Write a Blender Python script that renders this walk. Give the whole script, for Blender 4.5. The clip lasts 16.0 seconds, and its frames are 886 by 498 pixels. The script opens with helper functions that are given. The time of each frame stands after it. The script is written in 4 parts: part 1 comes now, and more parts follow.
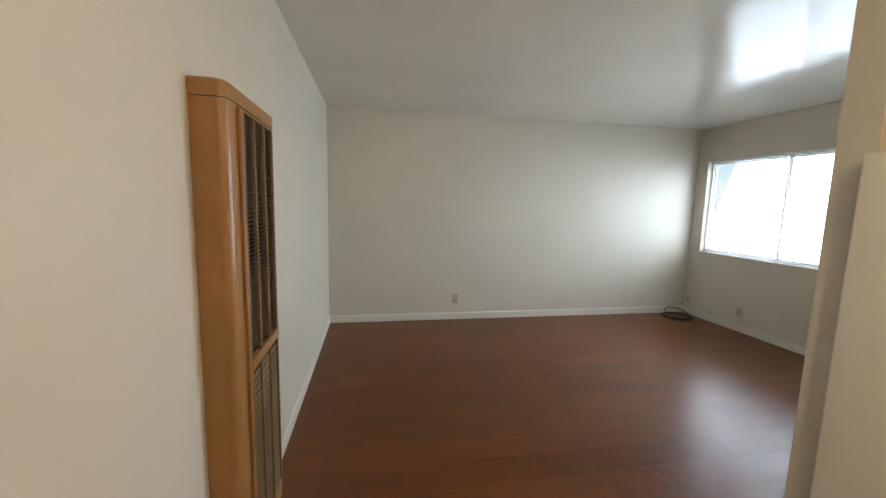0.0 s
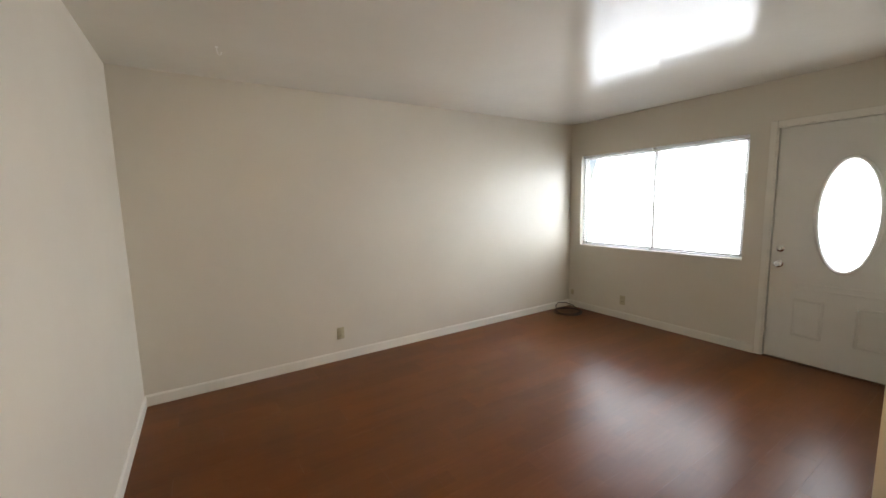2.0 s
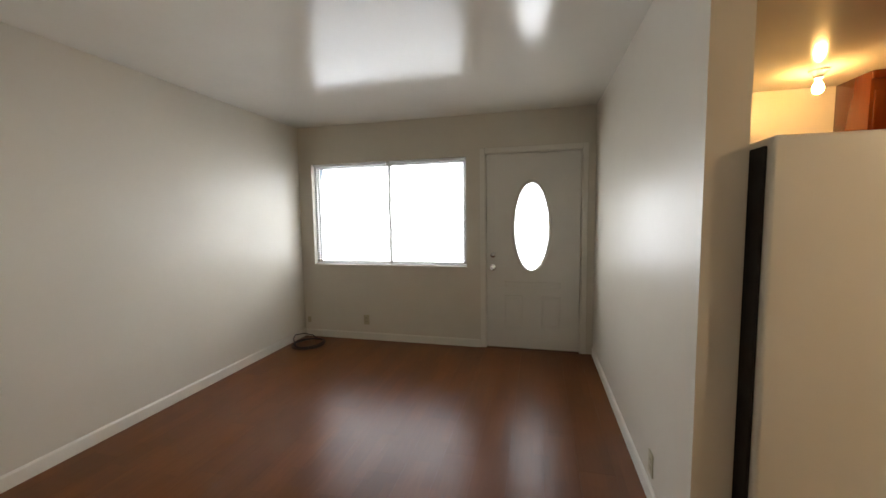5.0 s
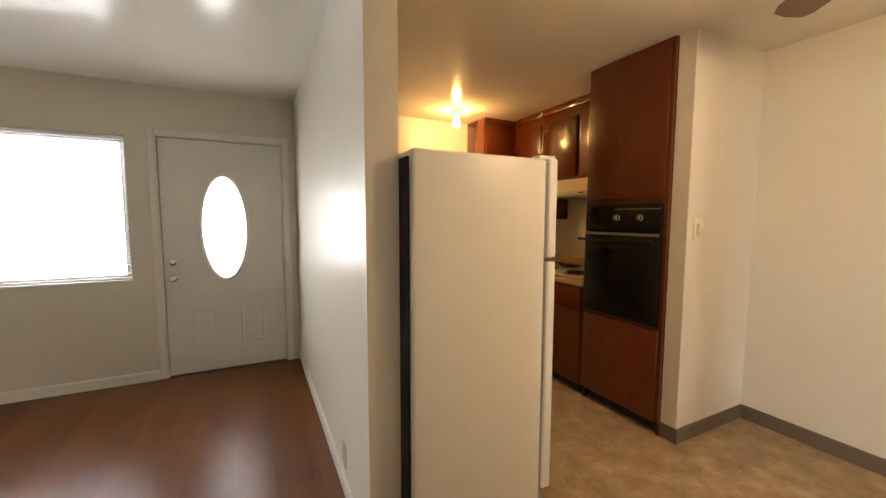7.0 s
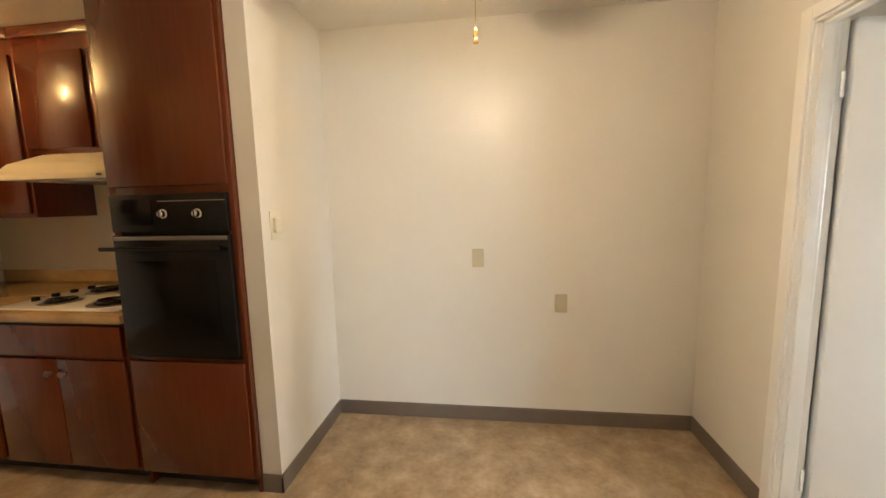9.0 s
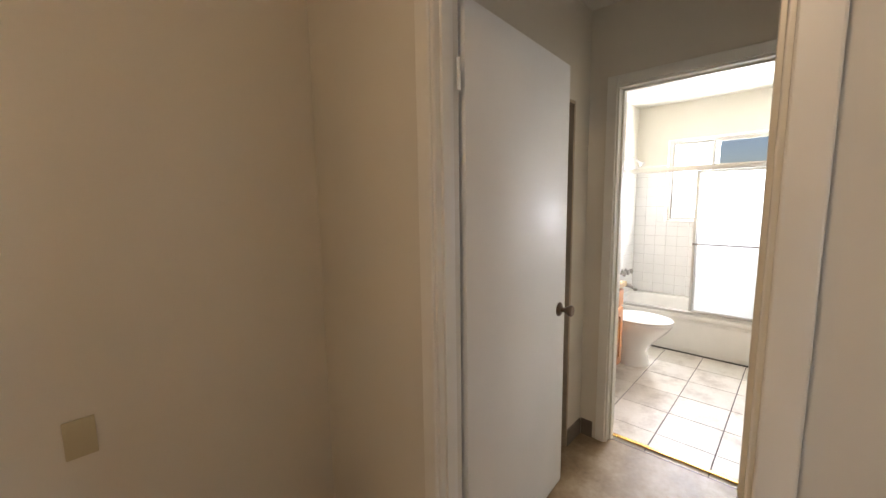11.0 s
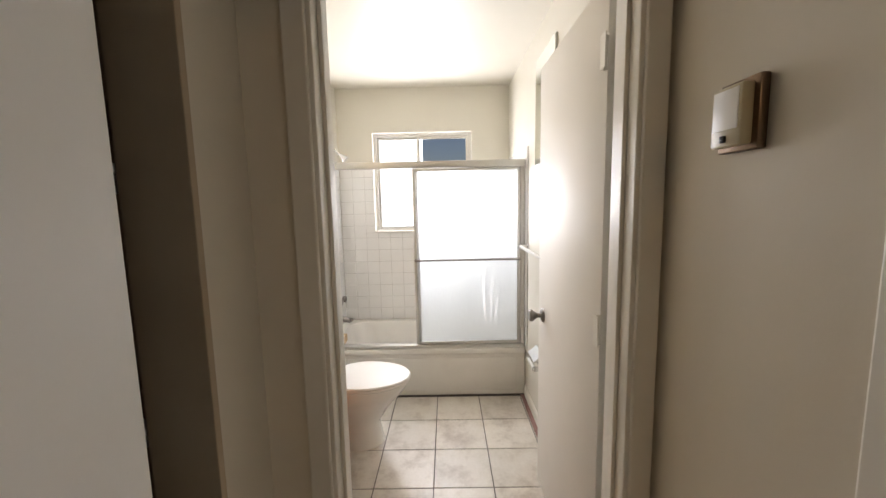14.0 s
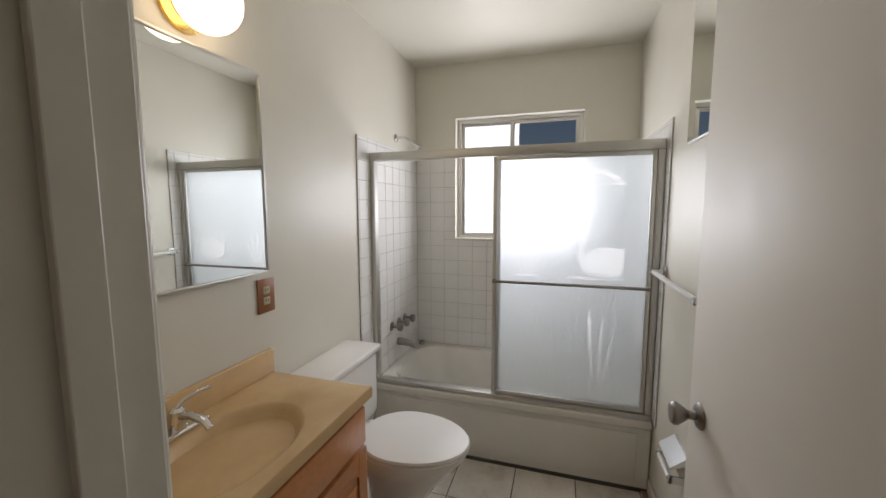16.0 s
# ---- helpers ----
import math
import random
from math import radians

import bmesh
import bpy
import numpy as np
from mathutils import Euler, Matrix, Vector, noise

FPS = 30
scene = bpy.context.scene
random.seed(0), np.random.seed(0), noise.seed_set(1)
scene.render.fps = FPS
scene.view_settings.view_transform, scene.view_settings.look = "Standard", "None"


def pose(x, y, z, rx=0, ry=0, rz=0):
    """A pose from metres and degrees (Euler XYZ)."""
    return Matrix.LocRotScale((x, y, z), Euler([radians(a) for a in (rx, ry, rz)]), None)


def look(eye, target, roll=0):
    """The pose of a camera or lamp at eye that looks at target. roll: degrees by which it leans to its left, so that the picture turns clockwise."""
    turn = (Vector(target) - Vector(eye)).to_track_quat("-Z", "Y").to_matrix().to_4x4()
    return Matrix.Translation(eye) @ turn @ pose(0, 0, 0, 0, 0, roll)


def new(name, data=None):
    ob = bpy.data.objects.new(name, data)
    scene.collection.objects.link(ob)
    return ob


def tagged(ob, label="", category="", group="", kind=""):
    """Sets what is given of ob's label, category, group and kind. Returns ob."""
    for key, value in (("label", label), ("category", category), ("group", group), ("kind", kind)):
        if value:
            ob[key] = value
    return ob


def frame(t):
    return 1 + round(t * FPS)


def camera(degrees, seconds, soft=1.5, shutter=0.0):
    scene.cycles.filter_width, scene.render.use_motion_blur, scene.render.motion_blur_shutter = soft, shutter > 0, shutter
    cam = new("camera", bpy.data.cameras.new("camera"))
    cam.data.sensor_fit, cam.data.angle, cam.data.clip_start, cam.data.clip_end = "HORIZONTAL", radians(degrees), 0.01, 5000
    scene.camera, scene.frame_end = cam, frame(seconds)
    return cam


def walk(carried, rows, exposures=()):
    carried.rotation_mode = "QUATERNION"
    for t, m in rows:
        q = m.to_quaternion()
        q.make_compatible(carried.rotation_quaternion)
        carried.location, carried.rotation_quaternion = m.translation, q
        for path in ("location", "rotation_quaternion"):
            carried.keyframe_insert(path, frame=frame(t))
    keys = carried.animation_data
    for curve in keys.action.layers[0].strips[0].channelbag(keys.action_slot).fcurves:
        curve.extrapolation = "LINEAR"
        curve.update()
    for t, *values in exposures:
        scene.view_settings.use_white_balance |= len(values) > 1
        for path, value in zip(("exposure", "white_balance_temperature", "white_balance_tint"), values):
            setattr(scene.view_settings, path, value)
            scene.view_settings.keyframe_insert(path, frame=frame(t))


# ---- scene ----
cam = camera(98.7, 16.0)
PATH = [
    (0, (0.055, 0.32, 1.433), (0.415, 2.272, 1.188), 1.4),
    (0.5, (-0.037, 0.541, 1.441), (0.502, 2.451, 1.194), 0.5),
    (1, (-0.043, 0.789, 1.448), (0.646, 2.651, 1.204), -0.4),
    (1.5, (-0.001, 1.038, 1.45), (0.855, 2.83, 1.215), -0.6),
    (2, (0.018, 1.304, 1.466), (1.078, 2.982, 1.226), -1.3),
    (2.5, (0.047, 1.488, 1.46), (1.299, 3.03, 1.22), -1.8),
    (3, (0.142, 1.733, 1.445), (1.606, 3.077, 1.219), -1.8),
    (5.5, (0.33, 2.075, 1.393), (2.314, 2.278, 1.241), -0.3),
    (6, (0.346, 2.038, 1.385), (2.336, 1.901, 1.244), 0.2),
    (6.5, (0.37, 1.983, 1.391), (2.291, 1.45, 1.236), 0.2),
    (7, (0.41, 1.896, 1.387), (2.195, 1.01, 1.22), 0.1),
    (7.5, (0.484, 1.724, 1.383), (2.054, 0.499, 1.202), 0.2),
    (8, (0.569, 1.536, 1.402), (1.801, -0.026, 1.187), -0.2),
    (8.5, (0.692, 1.392, 1.398), (1.464, -0.44, 1.177), -0.5),
    (9, (0.734, 1.224, 1.413), (0.996, -0.743, 1.164), -1.3),
    (9.5, (0.727, 0.934, 1.396), (0.423, -1.029, 1.166), -1.1),
    (10, (0.555, 0.739, 1.435), (-0.132, -1.124, 1.196), -0.9),
    (10.2, (0.505, 0.65, 1.436), (-0.355, -1.139, 1.195), -0.9),
    (12.3, (-0.190, -0.061, 1.432), (-2.115, -0.545, 1.183), -1.1),
    (12.5, (-0.322, -0.134, 1.431), (-2.275, -0.483, 1.182), -1.2),
    (13, (-0.505, -0.18, 1.421), (-2.484, -0.31, 1.163), -1.2),
    (13.5, (-0.737, -0.126, 1.437), (-2.721, -0.168, 1.188), -1.5),
    (14, (-0.971, -0.116, 1.427), (-2.957, -0.137, 1.189), -1.2),
    (14.5, (-1.206, -0.153, 1.431), (-3.194, -0.218, 1.22), -1.1),
    (15, (-1.396, -0.139, 1.416), (-3.376, -0.348, 1.229), -1.1),
    (15.5, (-1.585, -0.065, 1.417), (-3.529, -0.49, 1.219), -0.6),
    (16, (-1.682, -0.013, 1.402), (-3.583, -0.599, 1.194), -0.1),
]
EXPOSURES = [(0, -0.12, 6250, 9), (1.5, -0.05, 6800, 14), (3, -0.2, 7000, 17), (5.5, -0.6, 7250, 16), (6.5, -0.12, 7800, 20), (7.5, 0.1, 6900, 14), (8.5, 0.15, 6000, 11), (9, 0.45, 6050, 11), (9.5, -0.05, 6000, 12), (10, -0.4, 6250, 16), (12.5, -1.35, 6400, 18), (14, -1.7, 6600, 18), (15, -2.35, 6600, 16), (16, -2.9, 6450, 17)]
walk(cam, [(t, look(e, g, r)) for t, e, g, r in PATH], EXPOSURES)

# ---- world, sun and lamps ----
world = bpy.data.worlds.new("world")
scene.world = world
world.use_nodes = True
wn = world.node_tree
sky = wn.nodes.new("ShaderNodeTexSky")
sky.sky_type = "NISHITA"
sky.sun_disc = False
sky.sun_elevation = radians(63)
sky.sun_rotation = radians(180)
wn.links.new(sky.outputs[0], wn.nodes["Background"].inputs[0])
wn.nodes["Background"].inputs[1].default_value = 0.15

sun_data = bpy.data.lights.new("sun", "SUN")
sun_data.energy, sun_data.angle, sun_data.color = 4.0, radians(0.5), (1, 0.95, 0.86)
sun = new("sun", sun_data)
sun.matrix_world = look((0, -9, 18), (0, 0, 0))


def area_lamp(name, place, target, width, height, watts, colour):
    data = bpy.data.lights.new(name, "AREA")
    data.shape, data.size, data.size_y = "RECTANGLE", width, height
    data.energy, data.color = watts, colour
    ob = new(name, data)
    ob.matrix_world = look(place, target)
    return ob


DAY = (0.80, 0.91, 1.0)
area_lamp("window_daylight", (4.78, 3.71, 1.40), (0, 3.71, 3.2), 2.4, 1.5, 140, DAY)
area_lamp("door_daylight", (4.52, 2.13, 1.29), (0, 2.13, 1.29), 0.42, 1.0, 13, DAY)
area_lamp("bedroom_daylight", (-4.62, 2.69, 1.60), (0, 2.69, 1.60), 1.70, 0.92, 680, DAY)
area_lamp("bathroom_daylight", (-4.66, -0.56, 1.60), (0, -0.56, 1.60), 0.46, 0.95, 98, (0.95, 0.98, 1.0))
area_lamp("bathroom_daylight", (-4.66, -0.08, 1.42), (0, -0.08, 1.42), 0.46, 0.60, 62, (0.95, 0.98, 1.0))

WARM = (1.0, 0.62, 0.25)
KITCHEN_BULB, FAN_BULB, VANITY_GLOBE = 300, 340, 26

# ---- materials ----


class Mat:
    """A node material with a few shortcuts."""

    def __init__(self, name, colour, rough=0.5, metal=0.0, coat=0.0):
        self.m = bpy.data.materials.new(name)
        self.m.use_nodes = True
        self.t = self.m.node_tree
        self.b = self.t.nodes["Principled BSDF"]
        self.b.inputs["Base Color"].default_value = (*colour, 1)
        self.b.inputs["Roughness"].default_value = rough
        self.b.inputs["Metallic"].default_value = metal
        self.b.inputs["Coat Weight"].default_value = coat

    def node(self, kind, **values):
        n = self.t.nodes.new(kind)
        for k, v in values.items():
            n.inputs[k].default_value = v
        return n

    def link(self, a, b):
        self.t.links.new(a, b)

    def place(self, scale=(1, 1, 1)):
        g = self.t.nodes.new("ShaderNodeNewGeometry")
        mp = self.node("ShaderNodeMapping", Scale=scale)
        self.link(g.outputs["Position"], mp.inputs["Vector"])
        return mp.outputs[0]

    def noise(self, scale, detail=4.0, stretch=(1, 1, 1), rough=0.55):
        n = self.node("ShaderNodeTexNoise", Scale=scale, Detail=detail, Roughness=rough)
        self.link(self.place(stretch), n.inputs["Vector"])
        return n.outputs["Fac"]

    def ramp(self, fac, stops):
        r = self.t.nodes.new("ShaderNodeValToRGB")
        el = r.color_ramp.elements
        while len(el) < len(stops):
            el.new(0.5)
        for e, (p, c) in zip(el, stops):
            e.position, e.color = p, (*c, 1)
        self.link(fac, r.inputs[0])
        return r.outputs[0]

    def mix(self, fac, a, b, mode="MIX"):
        n = self.t.nodes.new("ShaderNodeMix")
        n.data_type, n.blend_type = "RGBA", mode
        for sock, v in ((n.inputs[0], fac), (n.inputs[6], a), (n.inputs[7], b)):
            if isinstance(v, (int, float)):
                sock.default_value = v
            elif isinstance(v, tuple):
                sock.default_value = (*v, 1)
            else:
                self.link(v, sock)
        return n.outputs[2]

    def colour(self, out):
        self.link(out, self.b.inputs["Base Color"])
        return self

    def roughness(self, fac, lo, hi):
        n = self.node("ShaderNodeMapRange")
        # a surface stays wholly on the glossy or on the satin side
        if (lo + hi) / 2 < 0.272:
            lo, hi = min(lo, 0.265), min(hi, 0.265)
        else:
            lo, hi = max(lo, 0.282), max(hi, 0.282)
        n.inputs[3].default_value, n.inputs[4].default_value = lo, hi
        self.link(fac, n.inputs[0])
        self.link(n.outputs[0], self.b.inputs["Roughness"])
        return self

    def bump(self, fac, strength, distance=0.002):
        n = self.node("ShaderNodeBump", Strength=strength, Distance=distance)
        self.link(fac, n.inputs["Height"])
        self.link(n.outputs[0], self.b.inputs["Normal"])
        return self


def paint(name, colour, rough, bump=0.25, spread=0.06, big=1.3, grain=45, level=0.5):
    m = Mat(name, colour, rough)
    m.b.inputs["Specular IOR Level"].default_value = level
    dark = tuple(c * (1 - spread) for c in colour)
    light = tuple(min(1, c * (1 + spread * 0.5)) for c in colour)
    m.colour(m.ramp(m.noise(big, 5), [(0.3, dark), (0.7, light)]))
    m.roughness(m.noise(7, 4), rough * 0.8, rough * 1.25)
    m.bump(m.noise(grain, 3), bump, 0.0015)
    return m.m


def wood(name, dark, light, rough, stretch, coat=0.0):
    m = Mat(name, dark, rough, coat=coat)
    g = m.noise(9, 6, stretch, 0.65)
    base = m.ramp(g, [(0.28, dark), (0.72, light)])
    tone = m.noise(1.1, 2)
    info = m.t.nodes.new("ShaderNodeObjectInfo")
    v = m.ramp(info.outputs["Random"], [(0, (0.82, 0.82, 0.82)), (1, (1.12, 1.1, 1.08))])
    col = m.mix(1.0, base, v, "MULTIPLY")
    col = m.mix(0.35, col, m.ramp(tone, [(0.3, dark), (0.7, light)]))
    m.colour(col)
    m.roughness(g, rough * 0.8, rough * 1.3)
    m.bump(g, 0.12, 0.001)
    return m.m


def metal(name, colour, rough):
    m = Mat(name, colour, rough, 1.0)
    m.roughness(m.noise(30, 4), rough * 0.7, rough * 1.4)
    return m.m


def glow(name, colour, strength):
    m = Mat(name, (0.9, 0.9, 0.9), 0.3)
    m.b.inputs["Emission Color"].default_value = (*colour, 1)
    m.b.inputs["Emission Strength"].default_value = strength
    return m.m


def glass(name, rough, tint=(1, 1, 1), bump=0.0, ior=1.12):
    m = Mat(name, tint, rough)
    m.b.inputs["Transmission Weight"].default_value = 1.0
    m.b.inputs["IOR"].default_value = ior
    if bump:
        m.bump(m.noise(60, 3, (1, 1, 0.35)), bump, 0.004)
    return m.m


WALL = paint("wall_paint", (0.68, 0.635, 0.54), 0.29, 0.16, 0.05, 0.9, 30, 0.38)
CEILING = paint("ceiling_gloss_paint", (0.78, 0.745, 0.66), 0.15, 0.5, 0.06, 0.8, 9)
BATHCEIL = paint("bathroom_ceiling_paint", (0.76, 0.73, 0.64), 0.42, 0.3, 0.05, 0.8, 12, 0.3)
# wall paint of the closet, darkened to brown to hold its deep shade
CLOSETP = paint("closet_shaded_brown", (0.43, 0.33, 0.215), 0.6, 0.2, 0.12, 1.5)
IVORY = paint("pale_ivory_plastic", (0.66, 0.60, 0.45), 0.4, 0.03)
HALLP = paint("hall_paint", (0.66, 0.60, 0.49), 0.36, 0.2, 0.05, level=0.35)
BATHP = paint("bathroom_paint", (0.72, 0.69, 0.60), 0.36, 0.2, 0.05, level=0.35)
BEDP = paint("bedroom_paint", (0.76, 0.66, 0.58), 0.42, 0.2, 0.05)
TRIM = paint("trim_paint", (0.76, 0.73, 0.65), 0.30, 0.12, 0.06, 3.0)
DOORP = paint("door_paint", (0.78, 0.75, 0.69), 0.52, 0.10, 0.05, 1.6, 60, 0.28)
FRONT = paint("front_door_paint", (0.70, 0.68, 0.62), 0.35, 0.15, 0.05, 2.0, 70)
HEATERP = paint("heater_enamel", (0.36, 0.185, 0.062), 0.34, 0.15, 0.12, 4, 90)
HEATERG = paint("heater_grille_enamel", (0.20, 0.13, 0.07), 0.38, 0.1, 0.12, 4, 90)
# black of small parts, and of the shade painted behind the heater grille
DARK = paint("black_parts_and_shade", (0.015, 0.012, 0.010), 0.7)
BLACK = paint("black_enamel", (0.006, 0.006, 0.006), 0.2, 0.02, 0.1, level=0.25)
BLACKG = paint("black_oven_glass", (0.004, 0.004, 0.004), 0.16, 0.01, 0.1, level=0.2)
RUBBER = paint("black_cable_jacket", (0.025, 0.02, 0.02), 0.5)
FRIDGE = paint("fridge_enamel", (0.80, 0.77, 0.68), 0.30, 0.20, 0.04, 2, 160)
GASKET = paint("fridge_gasket", (0.25, 0.24, 0.22), 0.6)
PLASTIC = paint("ivory_plastic", (0.50, 0.44, 0.29), 0.35, 0.03)
WHITEP = paint("white_plastic", (0.80, 0.79, 0.76), 0.35, 0.03)
COVE = paint("vinyl_cove_base", (0.15, 0.115, 0.085), 0.42, 0.1, 0.1, 5)
SLAT = paint("blind_slat_enamel", (0.80, 0.82, 0.84), 0.4, 0.02, 0.03)
HOODP = paint("hood_enamel", (0.80, 0.73, 0.58), 0.28, 0.05, 0.05, 5)
PORC = paint("porcelain", (0.84, 0.82, 0.78), 0.10, 0.02, 0.03, 3)
TUBP = paint("tub_enamel", (0.82, 0.80, 0.75), 0.14, 0.03, 0.05, 4)
TILEW = paint("white_wall_tile", (0.83, 0.82, 0.79), 0.12, 0.06, 0.03, 6)
GROUT = paint("wall_grout", (0.52, 0.49, 0.45), 0.8, 0.3, 0.35, 7)
GROUTF = paint("floor_grout", (0.10, 0.09, 0.08), 0.85, 0.3, 0.3, 7)
CONCRETE = paint("concrete", (0.45, 0.43, 0.40), 0.8, 0.4, 0.15, 0.6)
STUCCO = paint("stucco", (0.55, 0.50, 0.42), 0.85, 0.6, 0.1, 0.8)
ALU = metal("aluminium", (0.62, 0.61, 0.58), 0.32)
CHROME = metal("chrome", (0.75, 0.75, 0.75), 0.10)
DULL = metal("worn_chrome", (0.30, 0.28, 0.26), 0.28)
BRASS = metal("brass", (0.72, 0.48, 0.16), 0.25)
BRONZE = metal("bronze", (0.16, 0.11, 0.075), 0.3)
MIRROR = Mat("mirror_silver", (0.88, 0.90, 0.88), 0.015, 1.0).m
CABWOOD = wood("stained_cabinet_wood", (0.092, 0.016, 0.0034), (0.130, 0.026, 0.0055), 0.24, (5, 5, 0.45), 0.25)
VANWOOD = wood("oak_vanity_wood", (0.36, 0.13, 0.035), (0.52, 0.22, 0.07), 0.32, (5, 0.8, 5), 0.2)
BLADEW = wood("fan_blade_wood", (0.10, 0.06, 0.035), (0.2, 0.12, 0.07), 0.35, (3, 3, 3))
PLATEW = wood("wooden_plate", (0.22, 0.08, 0.025), (0.36, 0.15, 0.05), 0.35, (4, 4, 0.8))
GLASSC = glass("clear_glass", 0.0)
FROST = glass("frosted_glass", 0.45, (0.96, 0.98, 0.98), 0.3, 1.25)
ETCH = Mat("etched_glass", (0.98, 0.99, 1.0), 0.95).m


def scatter(material, share, tint):
    """Lets a share of the light through a pane as a soft glow."""
    t = material.node_tree
    soft = t.nodes.new("ShaderNodeBsdfTranslucent")
    soft.inputs["Color"].default_value = (*tint, 1)
    mix = t.nodes.new("ShaderNodeMixShader")
    mix.inputs[0].default_value = share
    t.links.new(t.nodes["Principled BSDF"].outputs[0], mix.inputs[1])
    t.links.new(soft.outputs[0], mix.inputs[2])
    t.links.new(mix.outputs[0], t.nodes["Material Output"].inputs["Surface"])


scatter(FROST, 0.10, (0.93, 0.97, 1.0))
scatter(ETCH, 0.72, (1.0, 1.0, 1.0))
KBULB = glow("kitchen_bulb_glow", (1.0, 0.59, 0.19), KITCHEN_BULB)
FBULB = glow("fan_bulb_glow", (1.0, 0.75, 0.47), FAN_BULB)
VGLOBE = glow("vanity_globe_glow", (1.0, 0.80, 0.52), VANITY_GLOBE)


def laminate():
    m = Mat("laminate_boards", (0.3, 0.1, 0.04), 0.24)
    m.b.inputs["Specular IOR Level"].default_value = 0.24
    grain = m.noise(7, 5, (0.9, 7, 1), 0.5)
    blocks = m.t.nodes.new("ShaderNodeTexBrick")
    blocks.inputs["Scale"].default_value = 1.0
    blocks.inputs["Brick Width"].default_value = 0.42
    blocks.inputs["Row Height"].default_value = 0.095
    blocks.inputs["Mortar Size"].default_value = 0.0
    blocks.inputs["Color1"].default_value = (0.82, 0.82, 0.82, 1)
    blocks.inputs["Color2"].default_value = (1.12, 1.11, 1.08, 1)
    m.link(m.place(), blocks.inputs["Vector"])
    info = m.t.nodes.new("ShaderNodeObjectInfo")
    v = m.ramp(info.outputs["Random"], [(0, (0.88, 0.87, 0.86)), (1, (1.1, 1.1, 1.08))])
    col = m.ramp(grain, [(0.25, (0.135, 0.042, 0.010)), (0.75, (0.155, 0.051, 0.0135))])
    col = m.mix(0.6, col, blocks.outputs["Color"], "MULTIPLY")
    m.colour(m.mix(1.0, col, v, "MULTIPLY"))
    m.roughness(m.noise(3.5, 5), 0.283, 0.30)
    m.bump(grain, 0.05, 0.0006)
    return m.m


def vinyl():
    m = Mat("mottled_vinyl", (0.4, 0.3, 0.18), 0.35)
    blot = m.noise(7, 6, (1, 1, 1), 0.62)
    fine = m.noise(38, 4)
    col = m.ramp(blot, [(0.30, (0.20, 0.135, 0.07)), (0.50, (0.34, 0.24, 0.135)), (0.72, (0.52, 0.40, 0.26))])
    m.colour(m.mix(0.25, col, m.ramp(fine, [(0.3, (0.22, 0.15, 0.08)), (0.7, (0.5, 0.4, 0.28))])))
    m.roughness(blot, 0.28, 0.45)
    m.bump(fine, 0.15, 0.001)
    return m.m


def carpet():
    m = Mat("rose_carpet", (0.25, 0.14, 0.12), 0.95)
    big, fine = m.noise(2.2, 5), m.noise(220, 3)
    col = m.ramp(big, [(0.3, (0.26, 0.145, 0.125)), (0.7, (0.40, 0.25, 0.22))])
    m.colour(m.mix(0.4, col, m.ramp(fine, [(0.3, (0.15, 0.08, 0.07)), (0.7, (0.38, 0.23, 0.2))])))
    m.bump(fine, 0.9, 0.006)
    return m.m


def floor_tile():
    m = Mat("ceramic_floor_tile", (0.6, 0.55, 0.48), 0.2)
    blot, fine = m.noise(5, 6, rough=0.65), m.noise(60, 4)
    col = m.ramp(blot, [(0.33, (0.46, 0.40, 0.33)), (0.5, (0.68, 0.63, 0.55)), (0.7, (0.76, 0.72, 0.65))])
    info = m.t.nodes.new("ShaderNodeObjectInfo")
    v = m.ramp(info.outputs["Random"], [(0, (0.9, 0.9, 0.9)), (1, (1.04, 1.04, 1.04))])
    m.colour(m.mix(1.0, m.mix(0.12, col, m.ramp(fine, [(0.3, (0.3, 0.26, 0.2)), (0.7, (0.75, 0.7, 0.62))])), v, "MULTIPLY"))
    m.roughness(blot, 0.42, 0.14)
    m.bump(fine, 0.08, 0.001)
    return m.m


def marble(name, dark, light):
    m = Mat(name, light, 0.18, coat=0.3)
    m.colour(m.ramp(m.noise(4.5, 6, (1, 1.3, 1), 0.6), [(0.32, dark), (0.68, light)]))
    m.roughness(m.noise(12, 4), 0.14, 0.28)
    return m.m


LAMINATE, VINYL, CARPET, FTILE = laminate(), vinyl(), carpet(), floor_tile()
CULTURED = marble("cultured_marble", (0.54, 0.355, 0.165), (0.63, 0.44, 0.225))
COUNTER = marble("tan_laminate_counter", (0.38, 0.24, 0.10), (0.55, 0.38, 0.19))

# ---- mesh helpers ----
ORIGIN = {}


def thing(name, place, label, category, group=""):
    ob = new(name)
    ob.location = place
    ob.empty_display_size = 0.05
    ORIGIN[ob.name] = Vector(place)
    return tagged(ob, label, category, group)


def mesh_from(bm, name, material, smooth=False, shift=None):
    if shift is not None:
        bmesh.ops.translate(bm, verts=bm.verts, vec=-shift)
    bmesh.ops.recalc_face_normals(bm, faces=bm.faces)
    me = bpy.data.meshes.new(name)
    bm.to_mesh(me)
    bm.free()
    me.materials.append(material)
    if smooth:
        me.shade_smooth()
        try:
            me.set_sharp_from_angle(angle=radians(38))
        except AttributeError:
            pass
    return me


def part(name, bm, material, parent, label="", smooth=True):
    """One mesh object under a thing or a part; coordinates are the world's."""
    o = ORIGIN.get(parent.name, Vector())
    ob = new(name, mesh_from(bm, name, material, smooth, o))
    ob.parent = parent
    ORIGIN[ob.name] = o
    return tagged(ob, label)


